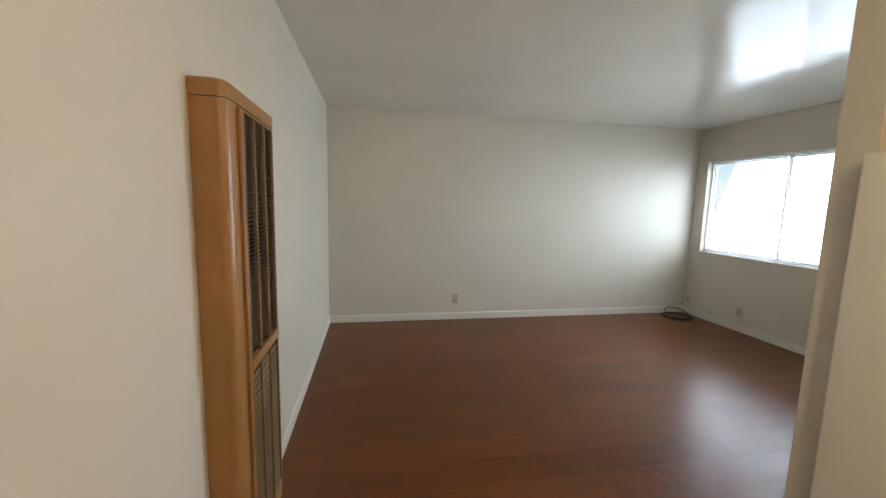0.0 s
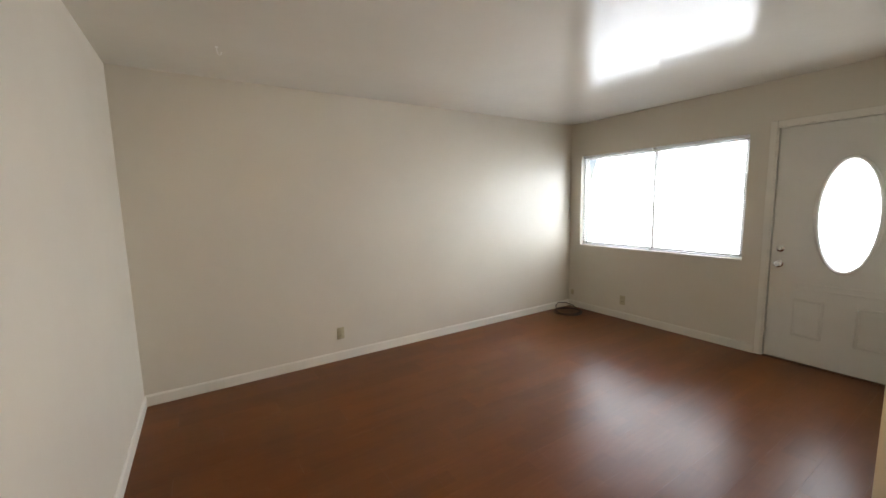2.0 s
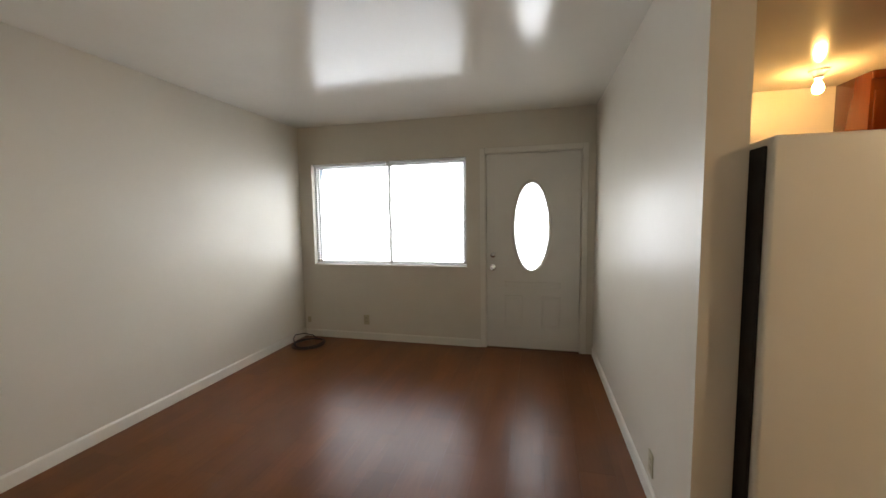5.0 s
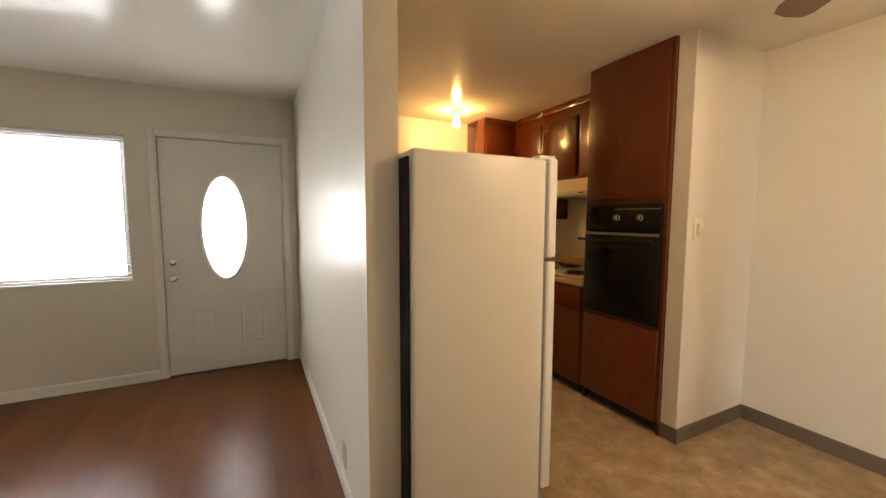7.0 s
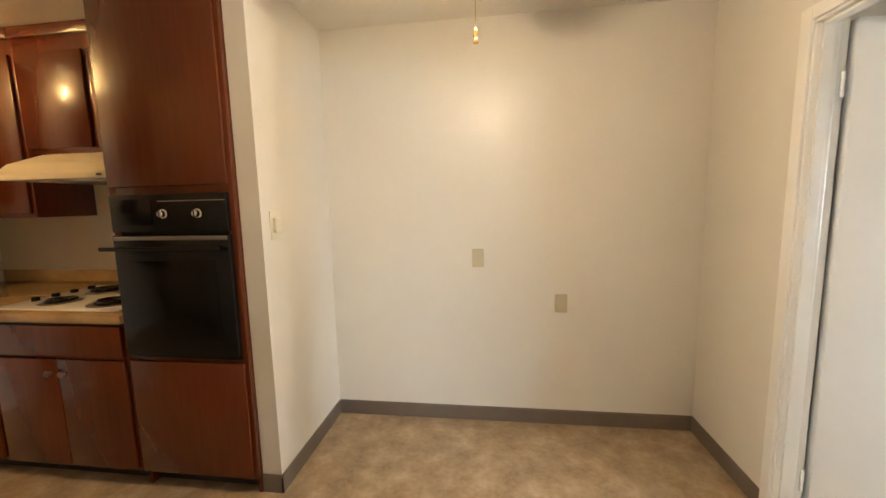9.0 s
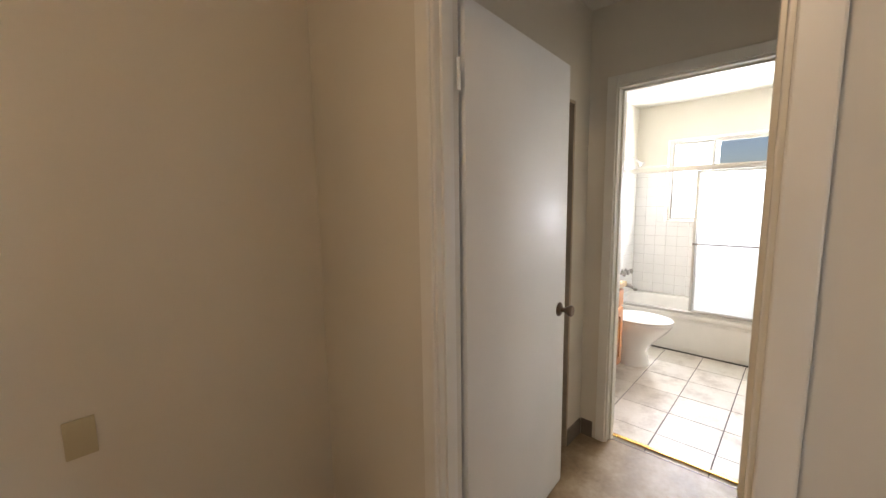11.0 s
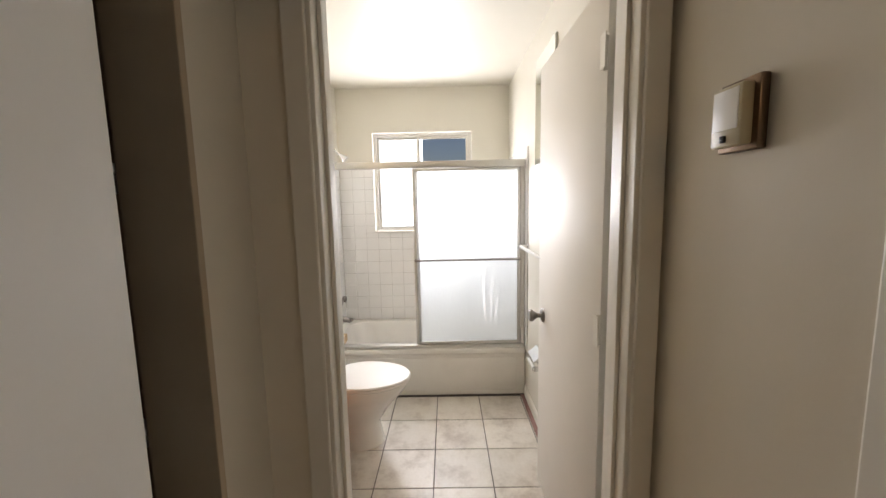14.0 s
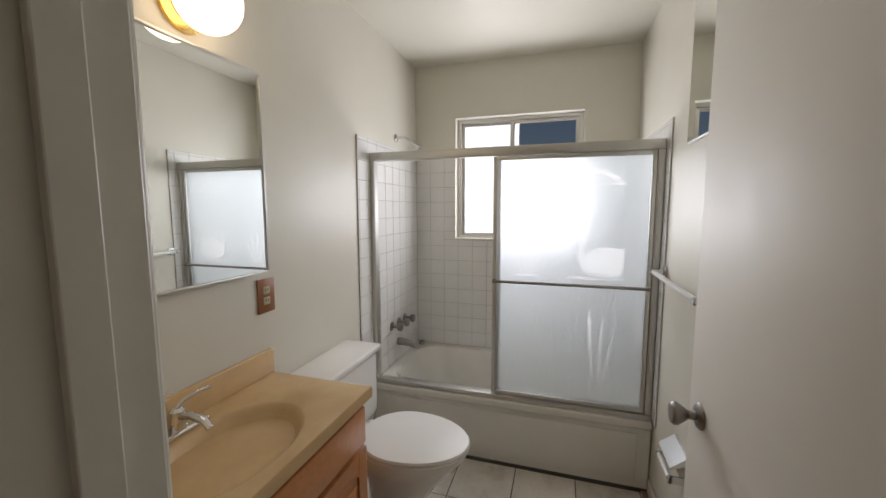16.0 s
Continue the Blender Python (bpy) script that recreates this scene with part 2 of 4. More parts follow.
def structure(name, bm, material, label="", smooth=False):
    ob = new(name, mesh_from(bm, name, material, smooth))
    return tagged(ob, label, name.split("_")[0], kind="structure")


def single(name, bm, material, label, category, place, group="", smooth=True):
    ob = new(name, mesh_from(bm, name, material, smooth, Vector(place)))
    ob.location = place
    ORIGIN[ob.name] = Vector(place)
    return tagged(ob, label, category, group)


def B(x0, x1, y0, y1, z0, z1, bevel=0.0, bm=None, seg=2):
    """A box, its edges rounded by bevel."""
    out = bmesh.new() if bm is None else bm
    res = bmesh.ops.create_cube(out, size=1, matrix=Matrix.Translation(((x0 + x1) / 2, (y0 + y1) / 2, (z0 + z1) / 2)) @ Matrix.Diagonal((abs(x1 - x0), abs(y1 - y0), abs(z1 - z0), 1)))
    if bevel:
        edges = {e for v in res["verts"] for e in v.link_edges}
        bmesh.ops.bevel(out, geom=list(edges), offset=bevel, segments=seg, affect="EDGES", profile=0.5)
    return out


def lathe(profile, place, axis=(0, 0, 1), n=24, bm=None, squash=(1, 1)):
    """Turns a profile of (radius, height) about an axis through place."""
    out = bmesh.new() if bm is None else bm
    m = Matrix.Translation(place) @ Vector((0, 0, 1)).rotation_difference(Vector(axis)).to_matrix().to_4x4()
    rings = []
    for r, h in profile:
        rings.append([out.verts.new(m @ Vector((math.cos(a) * r * squash[0], math.sin(a) * r * squash[1], h))) for a in (2 * math.pi * k / n for k in range(n))])
    for a, b in zip(rings, rings[1:]):
        for k in range(n):
            out.faces.new((a[k], a[(k + 1) % n], b[(k + 1) % n], b[k]))
    for ring in (rings[0], rings[-1]):
        out.faces.new(ring)
    return out


def rod(a, b, r, n=12, bm=None):
    a, b = Vector(a), Vector(b)
    return lathe([(r, 0), (r, (b - a).length)], a, b - a, n, bm)


def tube(points, r, n=10, bm=None, closed=False):
    """A bent round tube along points."""
    out = bmesh.new() if bm is None else bm
    pts = [Vector(p) for p in points]
    rings = []
    for i, p in enumerate(pts):
        d = (pts[(i + 1) % len(pts)] - pts[i - 1]) if closed else (pts[min(i + 1, len(pts) - 1)] - pts[max(i - 1, 0)])
        q = Vector((0, 0, 1)).rotation_difference(d.normalized())
        rings.append([out.verts.new(p + q @ Vector((math.cos(2 * math.pi * k / n) * r, math.sin(2 * math.pi * k / n) * r, 0))) for k in range(n)])
    pairs = list(zip(rings, rings[1:]))
    for a, b in pairs:
        for k in range(n):
            out.faces.new((a[k], a[(k + 1) % n], b[(k + 1) % n], b[k]))
    if not closed:
        out.faces.new(rings[0])
        out.faces.new(rings[-1])
    return out


def loft(rings, bm=None, caps=True):
    out = bmesh.new() if bm is None else bm
    rows = [[out.verts.new(p) for p in ring] for ring in rings]
    n = len(rows[0])
    for a, b in zip(rows, rows[1:]):
        for k in range(n):
            out.faces.new((a[k], a[(k + 1) % n], b[(k + 1) % n], b[k]))
    if caps:
        out.faces.new(rows[0])
        out.faces.new(rows[-1])
    return out


def prism(outline, axis, lo, hi, bm=None):
    """Pushes an outline along an axis; outline gives the two other coordinates, in order."""
    def at(p, h):
        c = list(p)
        c.insert("xyz".index(axis), h)
        return c
    return loft([[at(p, lo) for p in outline], [at(p, hi) for p in outline]], bm)


def wall(name, axis, lo, hi, u0, u1, z0, z1, openings, material, label):
    """A wall whose faces stand at lo and hi on the axis, with openings (u0, u1, z0, z1) through it."""
    us = sorted({u0, u1, *[v for o in openings for v in o[:2]]})
    zs = sorted({z0, z1, *[v for o in openings for v in o[2:]]})
    full = {}
    for i in range(len(us) - 1):
        for j in range(len(zs) - 1):
            cu, cz = (us[i] + us[i + 1]) / 2, (zs[j] + zs[j + 1]) / 2
            full[i, j] = not any(a < cu < b and c < cz < d for a, b, c, d in openings)
    bm = bmesh.new()

    def v(d, u, z):
        return bm.verts.new((d, u, z) if axis == "x" else (u, d, z))
    for (i, j), on in full.items():
        if not on:
            continue
        a, b, c, d = us[i], us[i + 1], zs[j], zs[j + 1]
        for s in (lo, hi):
            bm.faces.new([v(s, a, c), v(s, b, c), v(s, b, d), v(s, a, d)])
        if not full.get((i - 1, j)):
            bm.faces.new([v(lo, a, c), v(hi, a, c), v(hi, a, d), v(lo, a, d)])
        if not full.get((i + 1, j)):
            bm.faces.new([v(lo, b, c), v(hi, b, c), v(hi, b, d), v(lo, b, d)])
        if not full.get((i, j - 1)):
            bm.faces.new([v(lo, a, c), v(hi, a, c), v(hi, b, c), v(lo, b, c)])
        if not full.get((i, j + 1)):
            bm.faces.new([v(lo, a, d), v(hi, a, d), v(hi, b, d), v(lo, b, d)])
    bmesh.ops.remove_doubles(bm, verts=bm.verts, dist=1e-5)
    return structure(name, bm, material, label)


def ellipse(cy, cz, ry, rz, n=48):
    return [(cy + ry * math.cos(2 * math.pi * k / n), cz + rz * math.sin(2 * math.pi * k / n)) for k in range(n)]


# ---- the shell ----
TOP = 2.45
WIN = (2.80, 4.625, 0.86, 2.03)
BWIN = (-0.76, 0.12, 1.175, 2.055)
RWIN = (1.87, 3.475, 1.17, 2.01)
ground = structure("ground", B(-120, 120, -120, 120, -0.4, -0.2), CONCRETE, "pale concrete yard outside")
structure("ceiling", B(-4.9, 5.2, -1.5, 5.1, TOP, TOP + 0.12), CEILING, "glossy off-white painted ceiling")
structure("ceiling_bathroom", B(-4.42, -1.95, -1.07, 0.448, TOP - 0.014, TOP - 0.004), BATHCEIL, "off-white painted bathroom ceiling")
wall("wall_north", "y", 4.79, 4.92, -4.37, 4.44, -0.2, TOP, [], WALL, "plain off-white living room wall")
wall("wall_east", "x", 4.30, 4.44, -1.30, 4.79, -0.2, TOP, [WIN, (1.635, 2.61, 0, 2.06)], WALL, "off-white wall with window and front door")
wall("wall_partition", "y", 1.395, 1.525, 1.80, 4.30, 0, TOP, [], WALL, "glossy cream partition between living room and kitchen")
wall("wall_south", "y", -1.22, -1.10, -0.535, 4.30, -0.2, TOP, [], WALL, "cream wall of nook and kitchen")
wall("wall_nook", "x", 1.772, 1.872, -1.10, -0.375, 0, TOP, [], WALL, "short cream wall beside the oven cabinet")
wall("wall_west", "x", -0.535, -0.45, -1.10, 4.79, 0, TOP, [(-0.405, 0.335, 0, 2.035)], WALL, "cream wall with heater and hall doorway")
wall("wall_hall_south", "y", -0.68, -0.556, -1.83, -0.535, 0, TOP, [(-1.642, -0.72, 0, 1.945)], HALLP, "hall wall with closet opening")
wall("wall_hall_north", "y", 0.37, 0.455, -1.83, -0.535, 0, TOP, [(-1.34, -0.60, 0, 2.035)], HALLP, "hall wall with bedroom doorway")
wall("wall_bath_east", "x", -1.95, -1.83, -1.30, 0.568, 0, TOP, [(-0.412, 0.318, 0, 2.035)], HALLP, "hall end wall with bathroom doorway")
wall("wall_bath_north", "y", 0.448, 0.568, -4.42, -1.95, 0, TOP, [], BATHP, "off-white bathroom wall")
wall("wall_bath_south", "y", -1.19, -1.07, -4.42, -1.95, 0, TOP, [], BATHP, "off-white bathroom wall")
wall("wall_bath_west", "x", -4.55, -4.42, -1.30, 0.568, -0.2, TOP, [BWIN], BATHP, "bathroom wall with high window")
wall("wall_bedroom_west", "x", -4.37, -4.25, 0.568, 4.79, -0.2, TOP, [RWIN], BEDP, "pinkish bedroom wall with window")
# closet walls wear the darkened paint, shade included in the colour
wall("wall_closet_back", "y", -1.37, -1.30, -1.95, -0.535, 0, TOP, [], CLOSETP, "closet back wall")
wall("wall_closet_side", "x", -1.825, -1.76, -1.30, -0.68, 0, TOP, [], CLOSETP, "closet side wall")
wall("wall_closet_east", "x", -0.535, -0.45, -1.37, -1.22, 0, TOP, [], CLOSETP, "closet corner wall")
structure("floor_base", B(-4.5, 4.4, -1.35, 4.9, -0.3, -0.012), CONCRETE, "slab under the floors")
floor_kitchen = structure("floor_kitchen", B(-0.51, 4.30, -1.10, 1.46, -0.011, 0.0), VINYL, "mottled beige sheet vinyl floor")
structure("floor_hall", B(-1.89, -0.51, -1.30, 0.41, -0.011, 0.0), VINYL, "mottled beige sheet vinyl floor of the hall")
structure("floor_bedroom", B(-4.25, -0.535, 0.41, 4.79, -0.011, 0.006), CARPET, "worn rose-brown carpet")
floor_living = structure("floor_living", B(-0.45, 4.30, 1.46, 4.79, -0.011, -0.004), GROUTF, "red-brown laminate floor")
floor_bath = structure("floor_bathroom", B(-4.42, -1.89, -1.07, 0.448, -0.011, -0.003), GROUTF, "cream ceramic tile floor with dark grout")
structure("trim_threshold", B(-1.95, -1.925, -0.395, 0.30, 0.0, 0.012, 0.004), BRASS, "brass threshold strip")
structure("trim_floor_edge", B(-0.45, 1.80, 1.44, 1.48, 0.0, 0.008, 0.003), BRONZE, "strip between vinyl and laminate")


def board(name, axis, face, out, u0, u1, height, material, thick=0.012):
    """A run of baseboard on a wall face; out is +1 or -1."""
    bm = bmesh.new()
    prof = [(0, 0), (thick, 0), (thick, height - 0.012), (thick * 0.4, height), (0, height)]
    rings = []
    for u in (u0, u1):
        rings.append([((face + out * d, u, z) if axis == "x" else (u, face + out * d, z)) for d, z in prof])
    loft(rings, bm)
    return structure(name, bm, material, "baseboard along the wall")


board("baseboard_north", "y", 4.79, -1, -0.45, 4.30, 0.085, TRIM)
board("baseboard_east", "x", 4.30, -1, 2.66, 4.775, 0.085, TRIM)
board("baseboard_partition", "y", 1.525, 1, 1.815, 4.27, 0.085, TRIM)
board("baseboard_west", "x", -0.45, 1, 1.47, 4.775, 0.085, TRIM)
board("baseboard_nook_south", "y", -1.10, 1, -0.447, 1.769, 0.095, COVE, 0.006)
board("baseboard_nook_west", "x", -0.45, 1, -1.092, -0.455, 0.095, COVE, 0.006)
board("baseboard_nook_north", "x", -0.45, 1, 0.39, 1.44, 0.095, COVE, 0.006)
board("baseboard_nook_east", "x", 1.772, -1, -1.092, -0.369, 0.095, COVE, 0.006)
board("baseboard_nook_end", "y", -0.375, 1, 1.766, 1.872, 0.095, COVE, 0.006)
board("baseboard_partition_end", "x", 1.80, -1, 1.395, 1.525, 0.095, COVE, 0.006)
board("baseboard_hall_south", "y", -0.556, 1, -1.825, -1.648, 0.10, COVE, 0.006)
board("baseboard_hall_west", "x", -1.83, 1, -0.548, -0.48, 0.10, COVE, 0.006)
board("baseboard_hall_north", "y", 0.37, -1, -1.825, -1.39, 0.10, COVE, 0.006)
board("baseboard_bathroom", "y", 0.448, -1, -3.66, -1.97, 0.07, TRIM)
board("baseboard_bedroom", "x", -4.25, 1, 0.58, 4.78, 0.06, TRIM)


def door_trim(name, axis, lo, hi, u0, u1, top, label, casing=0.052, proud=0.0):
    """Jambs, stops and casings of a doorway through a wall whose faces stand at lo and hi."""
    bm = bmesh.new()

    def bx(d0, d1, a, b, c, d, bev=0.003):
        if axis == "x":
            B(d0, d1, a, b, c, d, bev, bm)
        else:
            B(a, b, d0, d1, c, d, bev, bm)
    t = 0.016
    for a, b, c, d in ((u0, u0 + t, 0.003, top - t - 0.001), (u1 - t, u1, 0.003, top - t - 0.001), (u0, u1, top - t, top)):
        bx(lo - 0.002, hi + 0.002, a, b, c, d)
    mid = (lo + hi) / 2
    for a, b, c, d in ((u0 + t, u0 + t + 0.01, 0.003, top - t), (u1 - t - 0.01, u1 - t, 0.003, top - t), (u0 + t, u1 - t, top - t - 0.01, top - t)):
        bx(mid - 0.018, mid + 0.018, a, b, c, d, 0.002)
    for f0, f1 in ((lo - 0.013, lo - 0.0005), (hi - proud + 0.0005, hi + 0.013)):
        for a, b, c, d in ((u0 - casing + 0.006, u0 + 0.006, 0.003, top + casing - 0.006), (u1 - 0.006, u1 + casing - 0.006, 0.003, top + casing - 0.006), (u0 + 0.007, u1 - 0.007, top - 0.006, top + casing - 0.006)):
            bx(f0, f1, a, b, c, d, 0.004)
    return structure(name, bm, TRIM, label)


door_trim("trim_hall_door", "x", -0.495, -0.42, -0.405, 0.335, 2.035, "off-white painted hall door casing", proud=0.0295)
door_trim("trim_bathroom_door", "x", -1.95, -1.83, -0.412, 0.318, 2.035, "off-white painted bathroom door casing")
door_trim("trim_bedroom_door", "y", 0.37, 0.455, -1.34, -0.60, 2.035, "off-white painted bedroom door casing")
door_trim("trim_front_door", "x", 4.30, 4.44, 1.635, 2.61, 2.06, "off-white painted front door casing", 0.05)

# added lining that carries the closet's painted shade onto the opening's edges
bm = B(-1.648, -1.630, -0.682, -0.553, 0.003, 1.929, 0.002)
B(-0.732, -0.714, -0.682, -0.553, 0.003, 1.929, 0.002, bm)
B(-1.648, -0.714, -0.682, -0.553, 1.930, 1.948, 0.002, bm)
structure("trim_closet_jamb", bm, CLOSETP, "added lining of the hall closet opening, browned to look shaded")

# ---- windows and blinds ----


def slider(name, xin, xout, win, label, split):
    """An aluminium sliding window in a wall between xin (room face) and xout."""
    y0, y1, z0, z1 = win
    s = 1 if xout > xin else -1
    xc = xin + s * 0.085
    ob = thing(name, (xc, (y0 + y1) / 2, z0), label, "window")
    ob["kind"] = "structure"
    f = 0.028
    bm = bmesh.new()
    for a, b, c, d in ((y0, y0 + f, z0, z1), (y1 - f, y1, z0, z1), (y0 + f, y1 - f, z0, z0 + f), (y0 + f, y1 - f, z1 - f, z1)):
        B(xc - 0.025, xc + 0.025, a, b, c, d, 0.003, bm)
    part("window_frame", bm, ALU, ob)
    for k, (a, b) in enumerate(((y0 + f, split + 0.015), (split - 0.015, y1 - f))):
        xo = xc + (0.008 if k else -0.010)
        bm = bmesh.new()
        g = 0.022
        for p, q, c, d in ((a, a + g, z0 + f, z1 - f), (b - g, b, z0 + f, z1 - f), (a + g, b - g, z0 + f, z0 + f + g), (a + g, b - g, z1 - f - g, z1 - f)):
            B(xo - 0.008, xo + 0.008, p, q, c, d, 0.002, bm)
        sash = part("sash", bm, ALU, ob)
        pane = part("pane", B(xo - 0.002, xo + 0.002, a + g, b - g, z0 + f + g, z1 - f - g), GLASSC, sash, "clear window glass")
        pane.visible_shadow = False
    part("window_sill", B(min(xin - s * 0.015, xc - s * 0.026), max(xin - s * 0.015, xc - s * 0.026), y0 + 0.002, y1 - 0.002, z0 + 0.001, z0 + 0.014, 0.003), TRIM, ob)
    return ob


slider("window_1", 4.30, 4.44, WIN, "aluminium sliding window in the living room", 3.69)
slider("window_2", -4.42, -4.55, BWIN, "small aluminium sliding bathroom window", -0.36)
slider("window_3", -4.25, -4.37, RWIN, "aluminium sliding bedroom window", 2.69)


def blind(place_x, win, tilt, pitch, label, cords, shut=0):
    """A horizontal slat blind; its slats share one mesh."""
    y0, y1, z0, z1 = win
    y0, y1 = y0 + 0.012, y1 - 0.012
    ob = thing("window_blind", (place_x, (y0 + y1) / 2, z1), label, "blind", "window blinds")
    part("head_rail", B(place_x - 0.014, place_x + 0.014, y0, y1, z1 - 0.030, z1 - 0.002, 0.003), SLAT, ob)
    part("bottom_rail", B(place_x - 0.012, place_x + 0.012, y0, y1, z0 + 0.018, z0 + 0.032, 0.003), SLAT, ob)
    half = (y1 - y0) / 2
    prof = [(-0.0125, 0.0), (0.0, 0.0022), (0.0125, 0.0), (0.0, 0.0014)]

    def slat(angle):
        c, s = math.cos(angle), math.sin(angle)
        return mesh_from(loft([[(c * a - s * b, u, s * a + c * b) for a, b in prof] for u in (-half, half)]), "slat", SLAT)
    me, closed = slat(tilt), slat(tilt * 4.3)
    n = int((z1 - z0 - 0.075) / pitch)
    for k in range(n):
        sl = new("slat", closed if k < shut else me)
        sl.parent = ob
        sl.location = (0, 0, -0.045 - k * pitch)
    for u in cords:
        part("cord", rod((place_x, y0 + u * (y1 - y0), z0 + 0.02), (place_x, y0 + u * (y1 - y0), z1 - 0.02), 0.0012, 6), SLAT, ob)
    return ob


for a, b in ((WIN[0], 3.677), (3.703, WIN[1])):
    blind(4.338, (a, b, WIN[2], WIN[3]), radians(12), 0.0215, "white slatted blind lowered with open slats", (0.15, 0.85))
for a, b in ((RWIN[0], 2.68), (2.70, RWIN[1])):
    blind(-4.288, (a, b, RWIN[2], RWIN[3]), radians(-16), 0.0215, "white slatted bedroom blind lowered with open slats", (0.2, 0.8), 11)


def knob(parent, place, axis, material, r=0.026):
    """A round door knob with its rose."""
    ax = Vector(axis)
    k = part("knob", lathe([(0.011, 0), (0.011, 0.028), (0.016, 0.034), (r, 0.052), (r * 1.02, 0.060), (r * 0.82, 0.066), (0.004, 0.067)], place, ax, 24), material, parent, "worn metal door knob")
    part("rose", lathe([(0.033, 0), (0.033, 0.004), (0.026, 0.010), (0.012, 0.012)], place, ax, 24), material, k)
    return k


def hinge(parent, x, y, z, axis):
    bm = rod((x, y, z - 0.045), (x, y, z + 0.045), 0.006, 10)
    if axis == "x":
        B(x - 0.002, x + 0.03, y - 0.014, y - 0.011, z - 0.044, z + 0.044, 0, bm)
    else:
        B(x - 0.014, x - 0.011, y - 0.002, y + 0.03, z - 0.044, z + 0.044, 0, bm)
    return part("hinge", bm, TRIM, parent)


# front door with an oval light
fd = thing("door_1", (4.35, 2.12, 0.0), "closed white front door with an oval glass light", "door")
fd["kind"] = "structure"
x0, x1 = 4.318, 4.362
oy, oz, ry, rz = 2.13, 1.29, 0.178, 0.455
bm = bmesh.new()
N = 64
loops = []
for x in (x0, x1):
    inner, outer = [], []
    for k in range(N):
        a = 2 * math.pi * k / N
        c, s = math.cos(a), math.sin(a)
        inner.append(bm.verts.new((x, oy + ry * c, oz + rz * s)))
        t = min((2.588 - oy if c > 0 else oy - 1.657) / max(abs(c), 1e-6), (2.04 - oz if s > 0 else oz - 0.012) / max(abs(s), 1e-6))
        outer.append(bm.verts.new((x, oy + c * t, oz + s * t)))
    for qy in (1.657, 2.588):
        for qz in (0.012, 2.04):
            v = min(outer, key=lambda w: abs(math.atan2(w.co.z - oz, w.co.y - oy) - math.atan2(qz - oz, qy - oy)))
            v.co.y, v.co.z = qy, qz
    loops.append((inner, outer))
(ia, oa), (ib, ob_) = loops
for k in range(N):
    j = (k + 1) % N
    bm.faces.new((ia[k], ia[j], oa[j], oa[k]))
    bm.faces.new((ib[k], ib[j], ob_[j], ob_[k]))
    bm.faces.new((ia[k], ia[j], ib[j], ib[k]))
    bm.faces.new((oa[k], oa[j], ob_[j], ob_[k]))
part("slab", bm, FRONT, fd, smooth=False)
ring = []
for d, w in ((0.0, 0.022), (-0.010, 0.016), (-0.014, 0.004), (-0.006, -0.008), (0.01, -0.010)):
    ring.append([(x0 + d - 0.0005, y, z) for y, z in ellipse(oy, oz, ry + w, rz + w, 64)])
part("oval_trim", loft(ring, caps=False), FRONT, fd)
pane = part("oval_pane", loft([[(x, y, z) for y, z in ellipse(oy, oz, ry - 0.001, rz - 0.001)] for x in (x0 + 0.015, x0 + 0.021)]), GLASSC, fd, "bright oval glass")
pane.visible_shadow = False


def raised(parent, x, ya, yb, za, zb):
    """A pressed panel: a sunk groove round a raised field."""
    bm = bmesh.new()
    rings = []
    for inset, d in ((0, 0.0005), (0.008, -0.004), (0.016, -0.004), (0.024, -0.001), (0.050, -0.003)):
        rings.append([(x + d, ya + inset, za + inset), (x + d, yb - inset, za + inset), (x + d, yb - inset, zb - inset), (x + d, ya + inset, zb - inset)])
    loft(rings, bm)
    return part("panel", bm, FRONT, parent, smooth=False)


raised(fd, x0, 2.215, 2.41, 0.24, 0.575)
raised(fd, x0, 1.835, 2.03, 0.24, 0.575)
raised(fd, x0, 1.835, 2.41, 0.655, 0.72)
k = part("knob", lathe([(0.030, 0), (0.030, 0.006), (0.012, 0.010), (0.012, 0.034), (0.026, 0.045), (0.027, 0.058), (0.018, 0.066)], (x0, 2.525, 0.865), (-1, 0, 0), 24), CHROME, fd, "chrome knob")
part("deadbolt", lathe([(0.030, 0), (0.029, 0.010), (0.014, 0.014), (0.013, 0.026)], (x0, 2.525, 1.0), (-1, 0, 0), 24), CHROME, fd, "chrome deadbolt")
for z in (0.25, 1.05, 1.82):
    part("hinge", rod((x0 - 0.003, 1.652, z - 0.05), (x0 - 0.003, 1.652, z + 0.05), 0.007, 10), TRIM, fd)
part("threshold", B(4.29, 4.42, 1.653, 2.592, 0.001, 0.011, 0.003), BRONZE, fd, "dark metal threshold")

# hall door leaf, open against the hall wall
hd = thing("door_2", (-0.58, -0.405, 0.0), "open flush hall door painted glossy off-white", "door")
hd["kind"] = "structure"
part("slab", B(-1.362, -0.566, -0.440, -0.405, 0.012, 2.032, 0.003), DOORP, hd)
knob(hd, (-1.293, -0.405, 0.925), (0, 1, 0), BRONZE)
knob(hd, (-1.293, -0.440, 0.925), (0, -1, 0), BRONZE)
for z in (0.23, 1.80):
    hinge(hd, -0.526, -0.399, z, "x")
hd.rotation_euler = (0, 0, radians(3.4))
# bathroom door leaf, open along the bathroom wall
bd = thing("door_3", (-2.07, 0.345, 0.0), "open flush bathroom door painted glossy white", "door")
bd["kind"] = "structure"
part("slab", B(-2.800, -2.060, 0.330, 0.365, 0.014, 2.026, 0.003), DOORP, bd)
knob(bd, (-2.715, 0.330, 0.895), (0, -1, 0), DULL, 0.028)
for z in (0.25, 1.05, 1.82):
    hinge(bd, -2.055, 0.322, z, "x")
